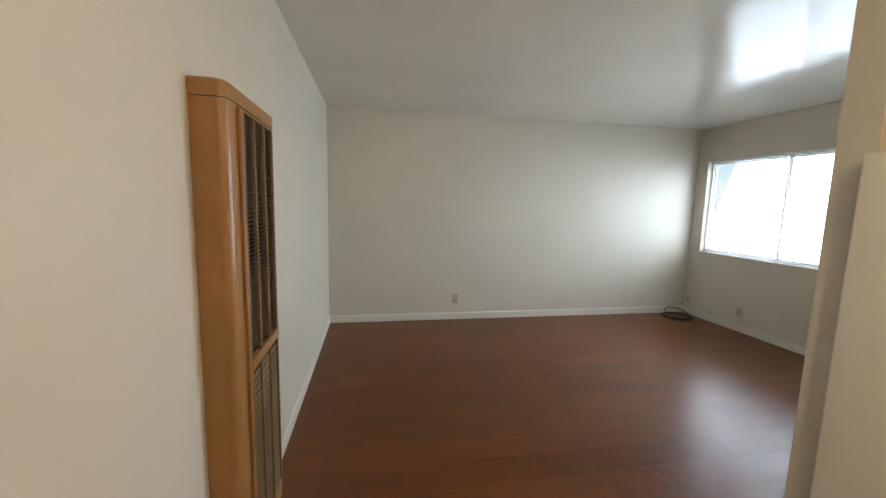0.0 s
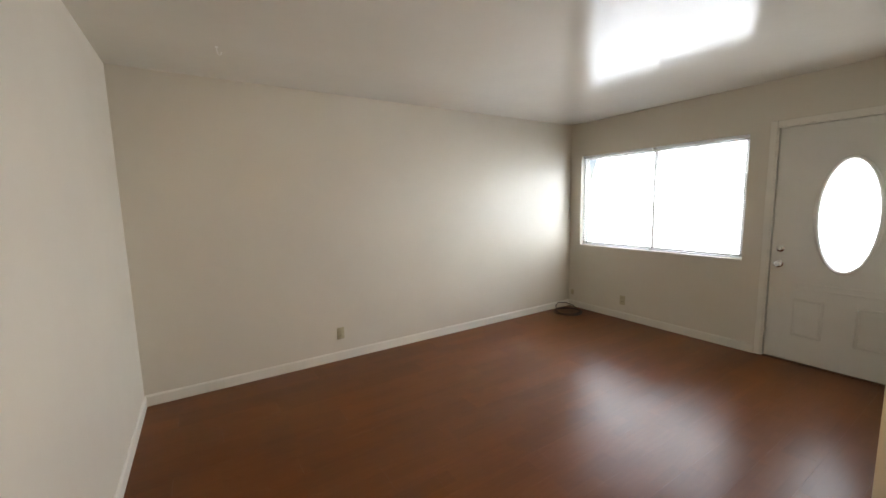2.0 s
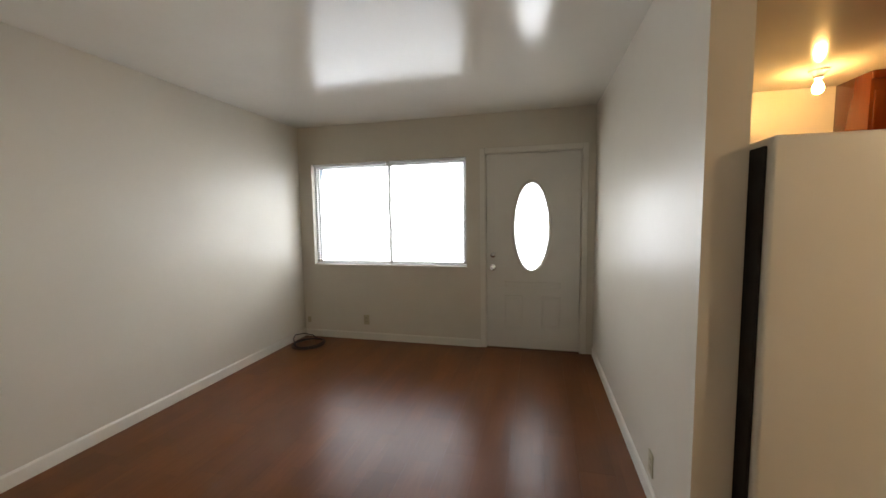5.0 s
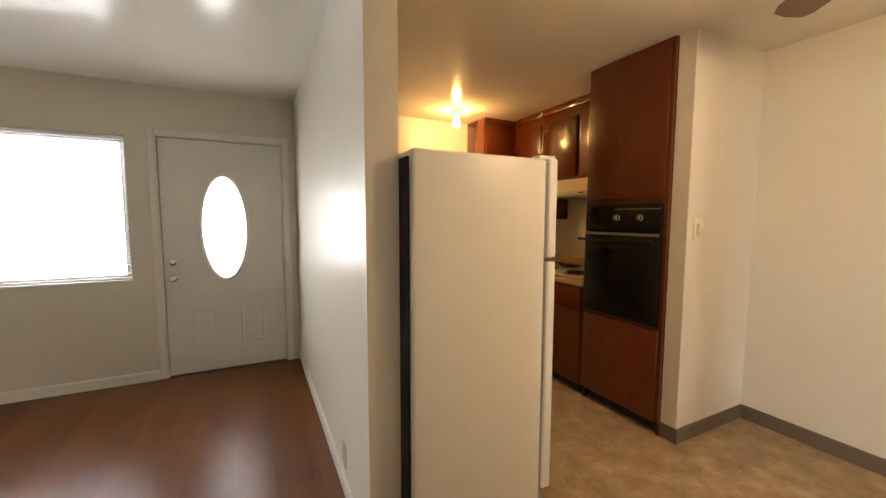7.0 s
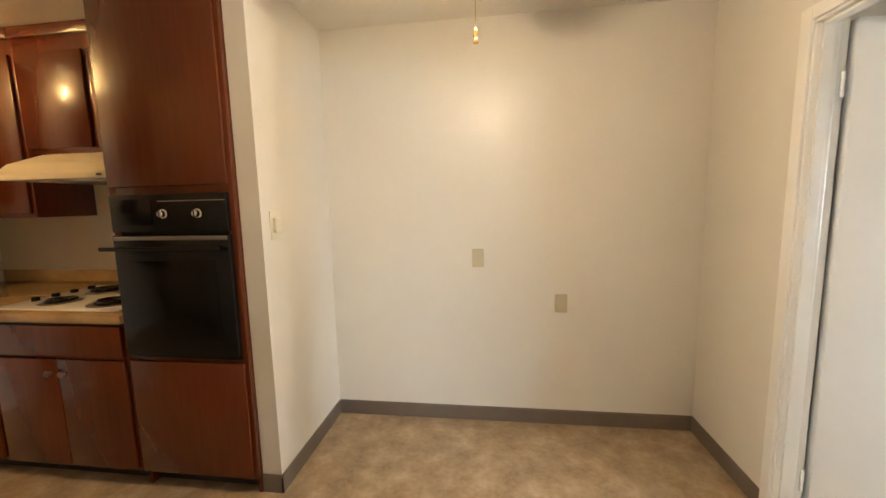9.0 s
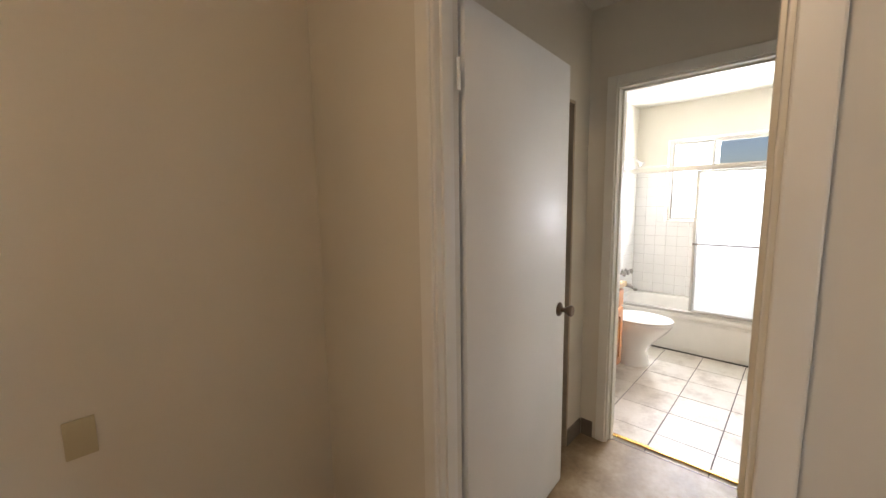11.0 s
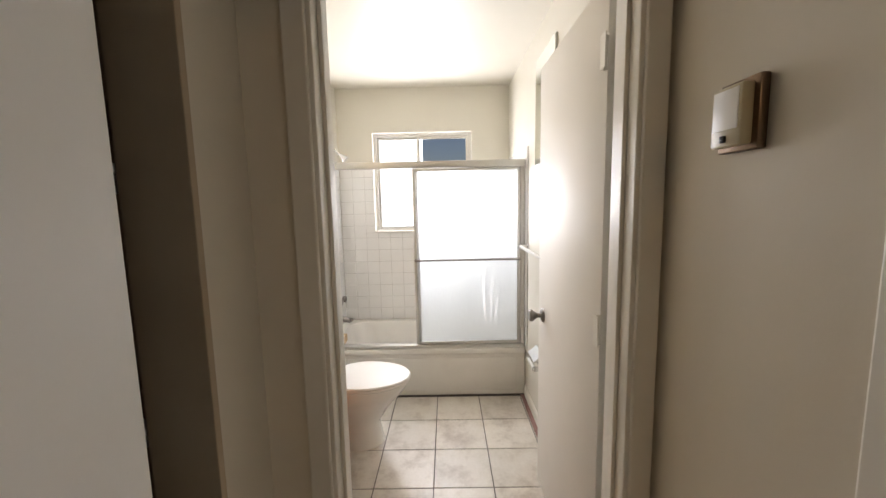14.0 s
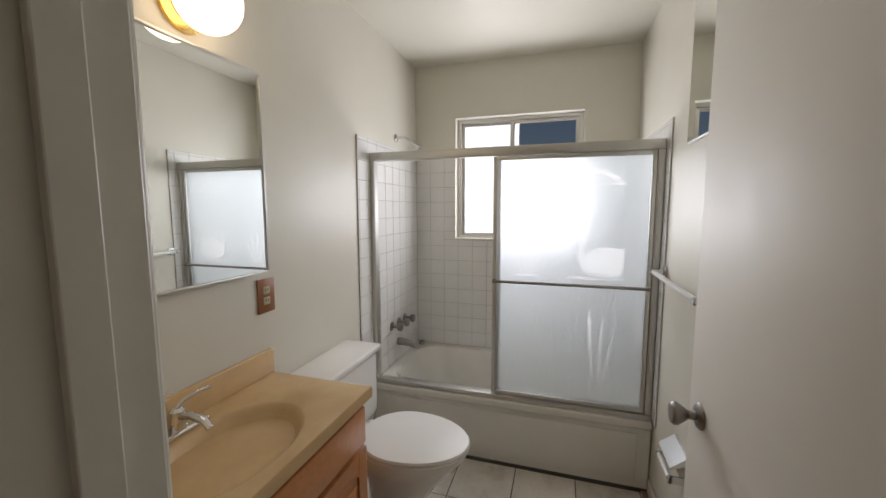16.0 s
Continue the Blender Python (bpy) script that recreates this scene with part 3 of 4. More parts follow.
single("strike_plate", B(-1.3245, -1.3225, 0.400, 0.427, 0.935, 0.995, 0.0008), BRONZE, "bronze strike plate on the bedroom door jamb", "strike plate", (-1.323, 0.413, 0.96))

# ---- living room ----
# wall heater
wh = thing("wall_heater", (-0.45, 1.78, 0.10), "tall tan enamelled gas wall heater with louvred grille", "heater")
hy0, hy1, hz0, hz1, hx = 1.52, 2.04, 0.10, 1.762, -0.352


def plan(x_out, r, ya, yb):
    """Outline of a cabinet that stands on the wall at x = -0.45 with rounded front corners."""
    pts = [(-0.449, ya)]
    for k in range(7):
        a = radians(-90 + 15 * k)
        pts.append((x_out - r + r * math.cos(a), ya + r + r * math.sin(a)))
    for k in range(7):
        a = radians(15 * k)
        pts.append((x_out - r + r * math.cos(a), yb - r + r * math.sin(a)))
    return pts + [(-0.449, yb)]


# the front is open where the grille sits
body = bmesh.new()
o = plan(hx, 0.035, hy0, hy1)
ga, gb = 1.638, 2.0
left = [p for p in o if p[1] < ga - 0.001] + [(hx, ga), (hx - 0.055, ga), (-0.449, ga)]
right = [(-0.449, gb), (hx - 0.055, gb), (hx, gb)] + [p for p in o if p[1] > gb + 0.001]
prism(left, "z", hz0, hz1 - 0.052, body)
prism(right, "z", hz0, hz1 - 0.052, body)
B(-0.449, hx, ga, gb, hz0, 0.19, 0, body)
part("side_casing", body, HEATERP, wh)
part("top_cap", loft([[(x, y, z) for x, y in plan(hx + q, 0.037, hy0 - q, hy1 + q)] for z, q in ((hz1 - 0.05, 0.003), (hz1 - 0.008, 0.003), (hz1, -0.006))]), HEATERP, wh)
part("front_rail", B(hx, hx + 0.012, 1.60, 1.62, hz0 + 0.01, hz1 - 0.06, 0.003), HEATERP, wh)
# solid near-black block: its colour supplies the shade behind the louvres
part("backing", B(-0.44, hx - 0.045, ga + 0.001, gb - 0.001, 0.19, hz1 - 0.053), DARK, wh, "near-black panel standing for the shade behind the grille")
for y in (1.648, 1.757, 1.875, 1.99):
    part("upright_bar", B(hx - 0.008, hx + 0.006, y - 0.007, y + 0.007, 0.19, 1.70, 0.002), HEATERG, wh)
part("top_bar", B(hx - 0.02, hx + 0.001, ga, gb, 1.70, hz1 - 0.053, 0.002), HEATERP, wh)
part("middle_bar", B(hx - 0.012, hx + 0.009, ga, gb, 0.845, 0.885, 0.003), HEATERP, wh)
prof = [(-0.032, 0.0), (-0.004, 0.010), (-0.003, 0.0085), (-0.031, -0.0015)]
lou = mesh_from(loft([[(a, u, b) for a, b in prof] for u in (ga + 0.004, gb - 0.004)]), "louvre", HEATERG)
for i in range(53):
    z = 0.90 + i * 0.015
    lv = new("louvre", lou)
    lv.parent = wh
    lv.location = Vector((hx, 0, z)) - Vector(wh.location)
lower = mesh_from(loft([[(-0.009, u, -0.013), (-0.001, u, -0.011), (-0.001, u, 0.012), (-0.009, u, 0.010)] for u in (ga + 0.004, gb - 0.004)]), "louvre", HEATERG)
for i in range(22):
    lv = new("louvre", lower)
    lv.parent = wh
    lv.location = Vector((hx, 0, 0.21 + i * 0.0285)) - Vector(wh.location)
part("screw", lathe([(0.005, 0), (0.004, 0.003)], (-0.40, hy0, 0.42), (0, -1, 0), 10), BRONZE, wh)


def outlet(place, normal, label, material=PLASTIC, kind="duplex", w=0.070, h=0.114, category="outlet"):
    """A wall plate with its sockets; normal points into the room."""
    p, n = Vector(place), Vector(normal)
    u = Vector((-n.y, n.x, 0))
    ob = thing("wall_outlet" if kind == "duplex" else "wall_plate", place, label, category, "wall outlets" if kind == "duplex" else "")

    def slab(cu, cz, ww, hh, d0, d1, bev):
        bm = B(-ww / 2, ww / 2, d0, d1, -hh / 2, hh / 2, bev)
        m = Matrix(((u.x, n.x, 0, p.x + u.x * cu), (u.y, n.y, 0, p.y + u.y * cu), (0, 0, 1, p.z + cz), (0, 0, 0, 1)))
        bmesh.ops.transform(bm, matrix=m, verts=bm.verts)
        return bm
    part("cover_plate", slab(0, 0, w, h, 0, 0.006, 0.0025), material, ob)
    if kind == "duplex":
        for cz in (-0.02, 0.02):
            s = part("socket", slab(0, cz, 0.034, 0.028, 0.004, 0.008, 0.003), PLASTIC, ob)
            for cu in (-0.0065, 0.0065):
                part("slot", slab(cu, cz + 0.003, 0.0025, 0.009, 0.006, 0.0086, 0), DARK, s)
    elif kind == "switch":
        part("toggle", slab(0, 0, 0.012, 0.026, 0.004, 0.014, 0.003), PLASTIC, ob)
    elif kind == "phone":
        part("phone_jack", slab(0, 0.0, 0.05, 0.07, 0.004, 0.024, 0.006), material, ob)
    return ob


outlet((1.048, 4.79, 0.26), (0, -1, 0), "small ivory outlet low on the off-white wall")
outlet((4.30, 3.985, 0.232), (-1, 0, 0), "small ivory outlet below the living room window")
outlet((2.27, 1.525, 0.19), (0, 1, 0), "small ivory outlet low on the partition")
outlet((4.30, 4.73, 0.20), (-1, 0, 0), "small cable plate in the corner above the coil", kind="blank", w=0.045, h=0.07, category="cable plate")
outlet((0.828, -1.10, 1.062), (0, 1, 0), "ivory switch plate on the nook wall", kind="switch", category="switch")
outlet((0.327, -1.10, 0.782), (0, 1, 0), "ivory blank plate on the nook wall", kind="blank", category="wall plate")
outlet((1.772, -0.48, 1.318), (-1, 0, 0), "ivory telephone jack plate on the short wall", material=IVORY, kind="phone", w=0.085, h=0.135, category="phone jack")
outlet((-4.25, 2.753, 0.289), (1, 0, 0), "small grey outlet on the bedroom wall")
outlet((-2.832, -1.07, 1.08), (0, 1, 0), "ivory outlet with a wooden cover plate", PLATEW, w=0.085, h=0.13)

# coil of black cable on the floor
pts = []
for i in range(24 * 5 + 1):
    a = 2 * math.pi * i / 24
    turn = i / 24
    r = 0.178 + 0.008 * math.sin(turn * 5.1) - 0.004 * turn
    pts.append((3.985 + r * math.cos(a) + 0.008 * math.sin(turn * 3.0), 4.545 + r * math.sin(a) * 0.97, 0.007 + 0.004 * turn + 0.004 * math.sin(a * 2 + turn)))
pts += [(4.15, 4.60, 0.06), (4.11, 4.69, 0.085), (4.02, 4.74, 0.090), (3.93, 4.70, 0.07), (3.85, 4.62, 0.04)]
single("cable_coil", tube(pts, 0.0058, 8), RUBBER, "coil of black cable lying on the floor in the corner", "cable", (4.095, 4.575, 0.0))
hook = tube([(0.186, 4.12, 2.449), (0.186, 4.12, 2.425), (0.190, 4.12, 2.41), (0.200, 4.12, 2.403), (0.209, 4.12, 2.410), (0.210, 4.12, 2.420)], 0.003, 8)
lathe([(0.010, 0), (0.008, 0.005)], (0.186, 4.12, 2.4495), (0, 0, -1), 12, hook)
single("ceiling_hook", hook, WHITEP, "small white hook screwed into the ceiling", "hook", (0.186, 4.12, TOP))

# ---- kitchen ----
fr = thing("refrigerator", (2.06, 1.06, 0.0), "old cream top-freezer refrigerator beside the partition", "refrigerator")
part("cabinet_body", B(1.70, 2.42, 0.757, 1.377, 0.04, 1.637, 0.012, seg=3), FRIDGE, fr)
part("gasket", B(1.708, 2.412, 0.743, 0.7575, 0.12, 1.625), GASKET, fr, "grey rubber gasket")
fz = part("freezer_door", B(1.698, 2.424, 0.692, 0.743, 1.207, 1.643, 0.012, seg=3), FRIDGE, fr)
ld = part("fridge_door", B(1.698, 2.424, 0.692, 0.743, 0.125, 1.194, 0.012, seg=3), FRIDGE, fr)
part("handle", B(2.36, 2.385, 0.66, 0.697, 1.22, 1.45, 0.008), FRIDGE, fz)
part("handle", B(2.36, 2.385, 0.66, 0.697, 0.85, 1.17, 0.008), FRIDGE, ld)
part("hinge", B(1.695, 1.745, 0.68, 0.75, 1.193, 1.208, 0.002), BRONZE, fr, "dark metal hinge")
part("hinge", B(1.705, 1.76, 0.705, 0.79, 1.638, 1.652, 0.003), FRIDGE, fr)
part("kick_grille", B(1.71, 2.41, 0.725, 0.757, 0.03, 0.115, 0.004), GASKET, fr)
part("condenser_coil", B(1.73, 2.39, 1.378, 1.390, 0.10, 1.61, 0.004), DARK, fr, "black condenser panel")
for x in (1.75, 2.37):
    for y in (0.83, 1.33):
        part("foot", lathe([(0.018, 0), (0.018, 0.01), (0.01, 0.012), (0.01, 0.045)], (x, y, 0), n=12), DARK, fr)


def cab_door(parent, axis, face, out, u0, u1, z0, z1, handle=None, name="door"):
    """A slab door with an eased edge on a cabinet front."""
    a, b = sorted((face + out * 0.001, face + out * 0.019))
    bm = B(u0, u1, a, b, z0, z1, 0.004) if axis == "y" else B(a, b, u0, u1, z0, z1, 0.004)
    d = part(name, bm, CABWOOD, parent)
    if handle:
        u, z = handle
        c = (u, face + out * 0.019, z) if axis == "y" else (face + out * 0.019, u, z)
        ax = (0, out, 0) if axis == "y" else (out, 0, 0)
        part("knob", lathe([(0.008, 0), (0.007, 0.012), (0.016, 0.018), (0.012, 0.026)], c, ax, 16), BRONZE, d, "dark bronze knob")
    return d


tc = thing("oven_cabinet", (2.19, -0.745, 0.0), "tall dark-stained wooden cabinet built round the wall oven", "cabinet")
bm = B(1.875, 1.895, -1.098, -0.365, 0.0, TOP - 0.002)
B(2.483, 2.503, -1.098, -0.365, 0.0, TOP - 0.002, 0, bm)
B(1.895, 2.483, -1.098, -1.08, 0.08, TOP - 0.002, 0, bm)
for z in (0.08, 0.68, 1.485, 2.425):
    B(1.895, 2.483, -1.08, -0.365, z, z + 0.018, 0, bm)
part("carcass", bm, CABWOOD, tc, smooth=False)
bm = bmesh.new()
B(1.875, 1.912, -0.365, -0.347, 0.08, TOP - 0.004, 0.002, bm)
B(2.466, 2.503, -0.365, -0.347, 0.08, TOP - 0.004, 0.002, bm)
for z0, z1 in ((0.08, 0.11), (0.665, 0.705), (1.475, 1.525), (2.40, TOP - 0.004)):
    B(1.912, 2.466, -0.365, -0.347, z0, z1, 0.002, bm)
part("face_frame", bm, CABWOOD, tc)
cab_door(tc, "y", -0.347, 1, 1.891, 2.489, 1.51, 2.425)
cab_door(tc, "y", -0.347, 1, 1.891, 2.489, 0.10, 0.68)
part("toe_kick", B(1.895, 2.483, -0.425, -0.41, 0.0, 0.08), DARK, tc)

ov = thing("wall_oven", (2.19, -0.345, 0.70), "black built-in wall oven with two knobs", "oven")
part("oven_body", B(1.914, 2.464, -0.945, -0.348, 0.71, 1.47), BLACK, ov, smooth=False)
cp = part("control_panel", B(1.897, 2.479, -0.347, -0.317, 1.303, 1.475, 0.004), BLACK, ov)
part("display", B(2.264, 2.448, -0.3175, -0.3145, 1.335, 1.45, 0.001), BLACKG, cp, "dark glass clock window")
for x in (2.204, 2.033):
    kb = part("knob", lathe([(0.021, 0), (0.021, 0.004), (0.016, 0.006), (0.015, 0.022), (0.012, 0.025)], (x, -0.3165, 1.385), (0, 1, 0), 24), CHROME, cp, "silver oven knob")
    part("pointer", B(x - 0.002, x + 0.002, -0.2925, -0.289, 1.374, 1.397, 0.001), DARK, kb)
part("trim_strip", B(1.9, 2.227, -0.3175, -0.3155, 1.440, 1.444), DULL, cp, "silver line")
dr = part("oven_door", B(1.897, 2.479, -0.347, -0.313, 0.72, 1.29, 0.005), BLACK, ov)
part("window", B(1.969, 2.411, -0.3135, -0.3105, 0.80, 1.17, 0.001), BLACKG, dr, "black oven glass")
hb = part("handle", B(1.909, 2.500, -0.276, -0.259, 1.222, 1.240, 0.004), BLACK, dr, "black handle bar")
part("edge_strip", B(1.900, 2.476, -0.3135, -0.3095, 1.266, 1.284, 0.001), DULL, dr, "dull metal strip")
for x in (1.937, 2.439):
    part("handle_post", B(x - 0.01, x + 0.01, -0.314, -0.272, 1.223, 1.239, 0.002), BLACK, hb)
part("bottom_trim", B(1.897, 2.479, -0.347, -0.329, 0.70, 0.715, 0.002), BLACK, ov)

for a, b in ((2.507, 3.31), (3.312, 3.93)):
    bc = thing("base_cabinet", ((a + b) / 2, -0.745, 0.0), "dark-stained wooden base cabinet under the counter", "cabinet", "kitchen base cabinets")
    part("carcass", B(a, b, -1.098, -0.365, 0.08, 0.859), CABWOOD, bc, smooth=False)
    part("toe_kick", B(a, b, -0.425, -0.41, 0.0, 0.079), DARK, bc)
    bm = bmesh.new()
    for p, q, r, s in ((a, a + 0.03, 0.08, 0.859), (b - 0.03, b, 0.08, 0.859), (a + 0.03, b - 0.03, 0.08, 0.11), (a + 0.03, b - 0.03, 0.66, 0.69), (a + 0.03, b - 0.03, 0.83, 0.859)):
        B(p, q, -0.365, -0.347, r, s, 0.002, bm)
    part("face_frame", bm, CABWOOD, bc)
    cab_door(bc, "y", -0.347, 1, a + 0.018, b - 0.018, 0.685, 0.845, name="drawer_front")
    mid = (a + b) / 2
    cab_door(bc, "y", -0.347, 1, a + 0.018, mid - 0.003, 0.098, 0.67, (mid - 0.04, 0.6))
    cab_door(bc, "y", -0.347, 1, mid + 0.003, b - 0.018, 0.098, 0.67, (mid + 0.04, 0.6))
ct = thing("countertop", (3.3, -0.745, 0.86), "tan laminate countertop with low backsplash", "countertop")
part("top", B(2.507, 4.298, -1.098, -0.32, 0.86, 0.904, 0.006), COUNTER, ct)
part("backsplash", B(2.507, 4.298, -1.098, -1.08, 0.9045, 0.987, 0.004), COUNTER, ct)
ck = thing("cooktop", (3.02, -0.665, 0.904), "white enamel cooktop with four coil burners", "cooktop")
part("pan", B(2.57, 3.31, -0.915, -0.375, 0.9045, 0.916, 0.005), PORC, ck, "white enamel top")
for x, y, r in ((2.75, -0.775, 0.075), (2.75, -0.515, 0.095), (3.08, -0.775, 0.095), (3.08, -0.515, 0.075)):
    bn = part("drip_pan", lathe([(r + 0.018, 0.0), (r + 0.018, 0.004), (r + 0.006, 0.006), (r, 0.002), (0.01, 0.001)], (x, y, 0.916), n=28), DULL, ck)
    co = [(x + (0.012 + (r - 0.012) * i / 72) * math.cos(2 * math.pi * i / 18), y + (0.012 + (r - 0.012) * i / 72) * math.sin(2 * math.pi * i / 18), 0.927) for i in range(73)]
    part("coil", tube(co, 0.0055, 6), BLACK, bn, "black burner coil")
for i in range(4):
    part("knob", lathe([(0.020, 0), (0.018, 0.018), (0.012, 0.02)], (3.255, -0.825 + i * 0.1, 0.916), n=16), BLACK, ck)

hood = thing("range_hood", (2.98, -0.795, 1.6), "cream enamel range hood under the wall cabinet", "range hood")
prism([(-1.098, 1.738), (-0.745, 1.738), (-0.565, 1.665), (-0.49, 1.60), (-0.49, 1.575), (-1.098, 1.575)], "x", 2.509, 3.36, bm=(hb := bmesh.new()))
part("canopy", hb, HOODP, hood, smooth=False)
part("front_lip", B(2.507, 3.362, -0.493, -0.481, 1.572, 1.604, 0.003), HOODP, hood)
part("switch", B(2.68, 2.71, -0.482, -0.475, 1.583, 1.593, 0.002), BLACK, hood)
part("filter", B(2.68, 3.2, -0.995, -0.645, 1.570, 1.5748, 0.001), ALU, hood)


def upper(a, b, y0, y1, z0, front, doors, label):
    """A wall cabinet to the ceiling; front is "y" or "x", doors their borders."""
    ob = thing("wall_cabinet", ((a + b) / 2, (y0 + y1) / 2, z0), label, "cabinet", "kitchen wall cabinets")
    part("carcass", B(a, b, y0, y1, z0, TOP - 0.003, 0.002), CABWOOD, ob)
    ends = ([a] if front == "y" else [y0]) + doors
    for u0, u1 in zip(ends, ends[1:]):
        cab_door(ob, front, y1 if front == "y" else a, 1 if front == "y" else -1, u0 + 0.02, u1 - 0.02, z0 + 0.025, 2.30, None)
    if front == "y":
        part("crown", B(a, b, y1 + 0.0005, y1 + 0.024, 2.385, TOP - 0.004, 0.006), CABWOOD, ob)
    else:
        part("crown", B(a - 0.024, a - 0.0005, y0, y1, 2.385, TOP - 0.004, 0.006), CABWOOD, ob)
    return ob


upper(2.507, 3.46, -1.098, -0.745, 1.742, "y", [2.98, 3.46], "dark-stained wall cabinet above the range hood")
upper(3.462, 3.92, -1.098, -0.745, 1.37, "y", [3.91], "dark-stained wall cabinet in the corner")
upper(3.945, 4.298, -1.098, -0.345, 1.37, "x", [-0.345], "dark-stained wall cabinet on the window side")
upper(3.945, 4.298, 0.70, 1.393, 1.37, "x", [1.03, 1.393], "dark-stained wall cabinet above the refrigerator side")

kl = thing("ceiling_light", (3.83, 0.05, TOP), "bare warm bulb in a ceiling holder", "ceiling light")
part("canopy", lathe([(0.062, 0), (0.060, 0.012), (0.040, 0.026), (0.030, 0.045), (0.030, 0.06)], (3.83, 0.05, TOP - 0.001), (0, 0, -1), 28), PORC, kl, "white porcelain lamp holder")
part("bulb", lathe([(0.014, 0.0), (0.016, 0.02), (0.030, 0.045), (0.036, 0.07), (0.030, 0.095), (0.015, 0.108), (0.002, 0.111)], (3.83, 0.05, TOP - 0.062), (0, 0, -1), 24), KBULB, kl, "glowing warm bulb")

# ---- dining nook: ceiling fan with a light kit ----
fx, fy = 0.77, 0.20
fan = thing("ceiling_fan", (fx, fy, TOP), "brown-bladed ceiling fan with a lit lamp and pull chains", "ceiling fan")
part("canopy", lathe([(0.065, 0), (0.062, 0.02), (0.035, 0.045), (0.016, 0.05)], (fx, fy, TOP - 0.001), (0, 0, -1), 28), BRASS, fan)
part("down_rod", rod((fx, fy, TOP - 0.05), (fx, fy, 2.36), 0.012), BRASS, fan)
part("motor", lathe([(0.03, 0), (0.09, 0.01), (0.105, 0.03), (0.105, 0.075), (0.085, 0.095), (0.05, 0.10)], (fx, fy, 2.36), (0, 0, -1), 32), BRASS, fan)
for i in range(5):
    a = radians(36 + 72 * i)
    m = Matrix.Translation((fx, fy, 2.245)) @ Matrix.Rotation(a, 4, "Z")
    bm = bmesh.new()
    out = [(0.19, -0.05), (0.26, -0.062), (0.58, -0.07), (0.625, -0.055), (0.64, 0.0), (0.625, 0.055), (0.58, 0.07), (0.26, 0.062), (0.19, 0.05)]
    prism(out, "z", -0.003, 0.003, bm)
    bmesh.ops.transform(bm, matrix=m @ Matrix.Rotation(radians(12), 4, "X"), verts=bm.verts)
    bl = part("blade", bm, BLADEW, fan, "brown wooden blade", smooth=False)
    bm = tube([m @ Vector(p) for p in ((0.085, 0, 0.01), (0.13, 0, -0.012), (0.17, 0, -0.014), (0.24, 0, -0.006))], 0.007, 8)
    part("blade_iron", bm, BRASS, bl, "brass bracket")
lk = part("light_kit", lathe([(0.05, 0), (0.055, 0.02), (0.05, 0.05), (0.03, 0.065), (0.008, 0.07)], (fx, fy, 2.26), (0, 0, -1), 28), BRASS, fan)
part("bulb", lathe([(0.03, 0.0), (0.055, 0.012), (0.062, 0.03), (0.05, 0.05), (0.02, 0.062), (0.002, 0.064)], (fx, fy, 2.195), (0, 0, -1), 28), FBULB, fan, "glowing frosted lamp")
for cx, cy, zb in ((0.78, 0.07, 1.90), (0.70, 0.13, 1.95)):
    ch = part("pull_chain", rod((cx, cy, zb), (cx, cy, 2.24), 0.0012, 6), BRASS, fan, "thin brass chain")
    if cx > 0.75:
        part("fob", lathe([(0.002, 0), (0.006, 0.006), (0.007, 0.022), (0.004, 0.028), (0.008, 0.036), (0.008, 0.042)], (cx, cy, zb), (0, 0, -1), 14), BRASS, ch)

# ---- hall ----
th = thing("thermostat", (-1.625, 0.37, 1.557), "small white and grey thermostat on the hall wall", "thermostat")
part("base_plate", B(-1.667, -1.583, 0.354, 0.3695, 1.500, 1.612, 0.003), BRONZE, th, "brown base plate")
tcv = part("cover", B(-1.658, -1.592, 0.334, 0.354, 1.508, 1.602, 0.004), PLASTIC, th)
part("dial_window", B(-1.652, -1.598, 0.3325, 0.3345, 1.534, 1.596, 0.0005), WHITEP, tcv)
part("lever", B(-1.630, -1.620, 0.329, 0.3345, 1.514, 1.525, 0.001), BLACK, tcv)
th.location.x += 0.02
cs = thing("closet_shelves", (-1.2, -1.0, 0.3), "painted shelves inside the dark hall closet", "shelves")
for z in (0.42, 0.95, 1.50):
    part("shelf", B(-1.758, -0.572, -1.298, -0.76, z, z + 0.018, 0.002), TRIM, cs)
    part("cleat", B(-1.759, -1.74, -1.295, -0.76, z - 0.04, z - 0.001, 0.002), TRIM, cs)

# ---- bathroom ----
tub = thing("bathtub", (-4.04, -0.31, 0.0), "white enamelled bathtub with a plain apron", "bathtub")


def rounded(cx, cy, hx_, hy_, r, z, n=8):
    pts = []
    for sx, sy, a0 in ((1, 1, 0), (-1, 1, 90), (-1, -1, 180), (1, -1, 270)):
        for k in range(n + 1):
            a = radians(a0 + 90 * k / n)
            pts.append((cx + sx * (hx_ - r) + r * math.cos(a), cy + sy * (hy_ - r) + r * math.sin(a), z))
    return pts


cx, cy = -4.043, -0.311
part("basin", loft([rounded(cx, cy, 0.374, 0.756, 0.012, 0.002), rounded(cx, cy, 0.374, 0.756, 0.012, 0.355), rounded(cx, cy, 0.366, 0.750, 0.02, 0.368), rounded(cx, cy, 0.310, 0.690, 0.16, 0.366), rounded(cx, cy, 0.296, 0.676, 0.17, 0.345), rounded(cx, cy, 0.255, 0.60, 0.18, 0.10), rounded(cx, cy, 0.20, 0.54, 0.16, 0.065)]), TUBP, tub)
part("apron_panel", B(-3.669, -3.661, -1.0, 0.38, 0.045, 0.295, 0.003), TUBP, tub)
part("rim_lip", B(-3.672, -3.652, -1.066, 0.444, 0.325, 0.366, 0.008, seg=3), TUBP, tub)
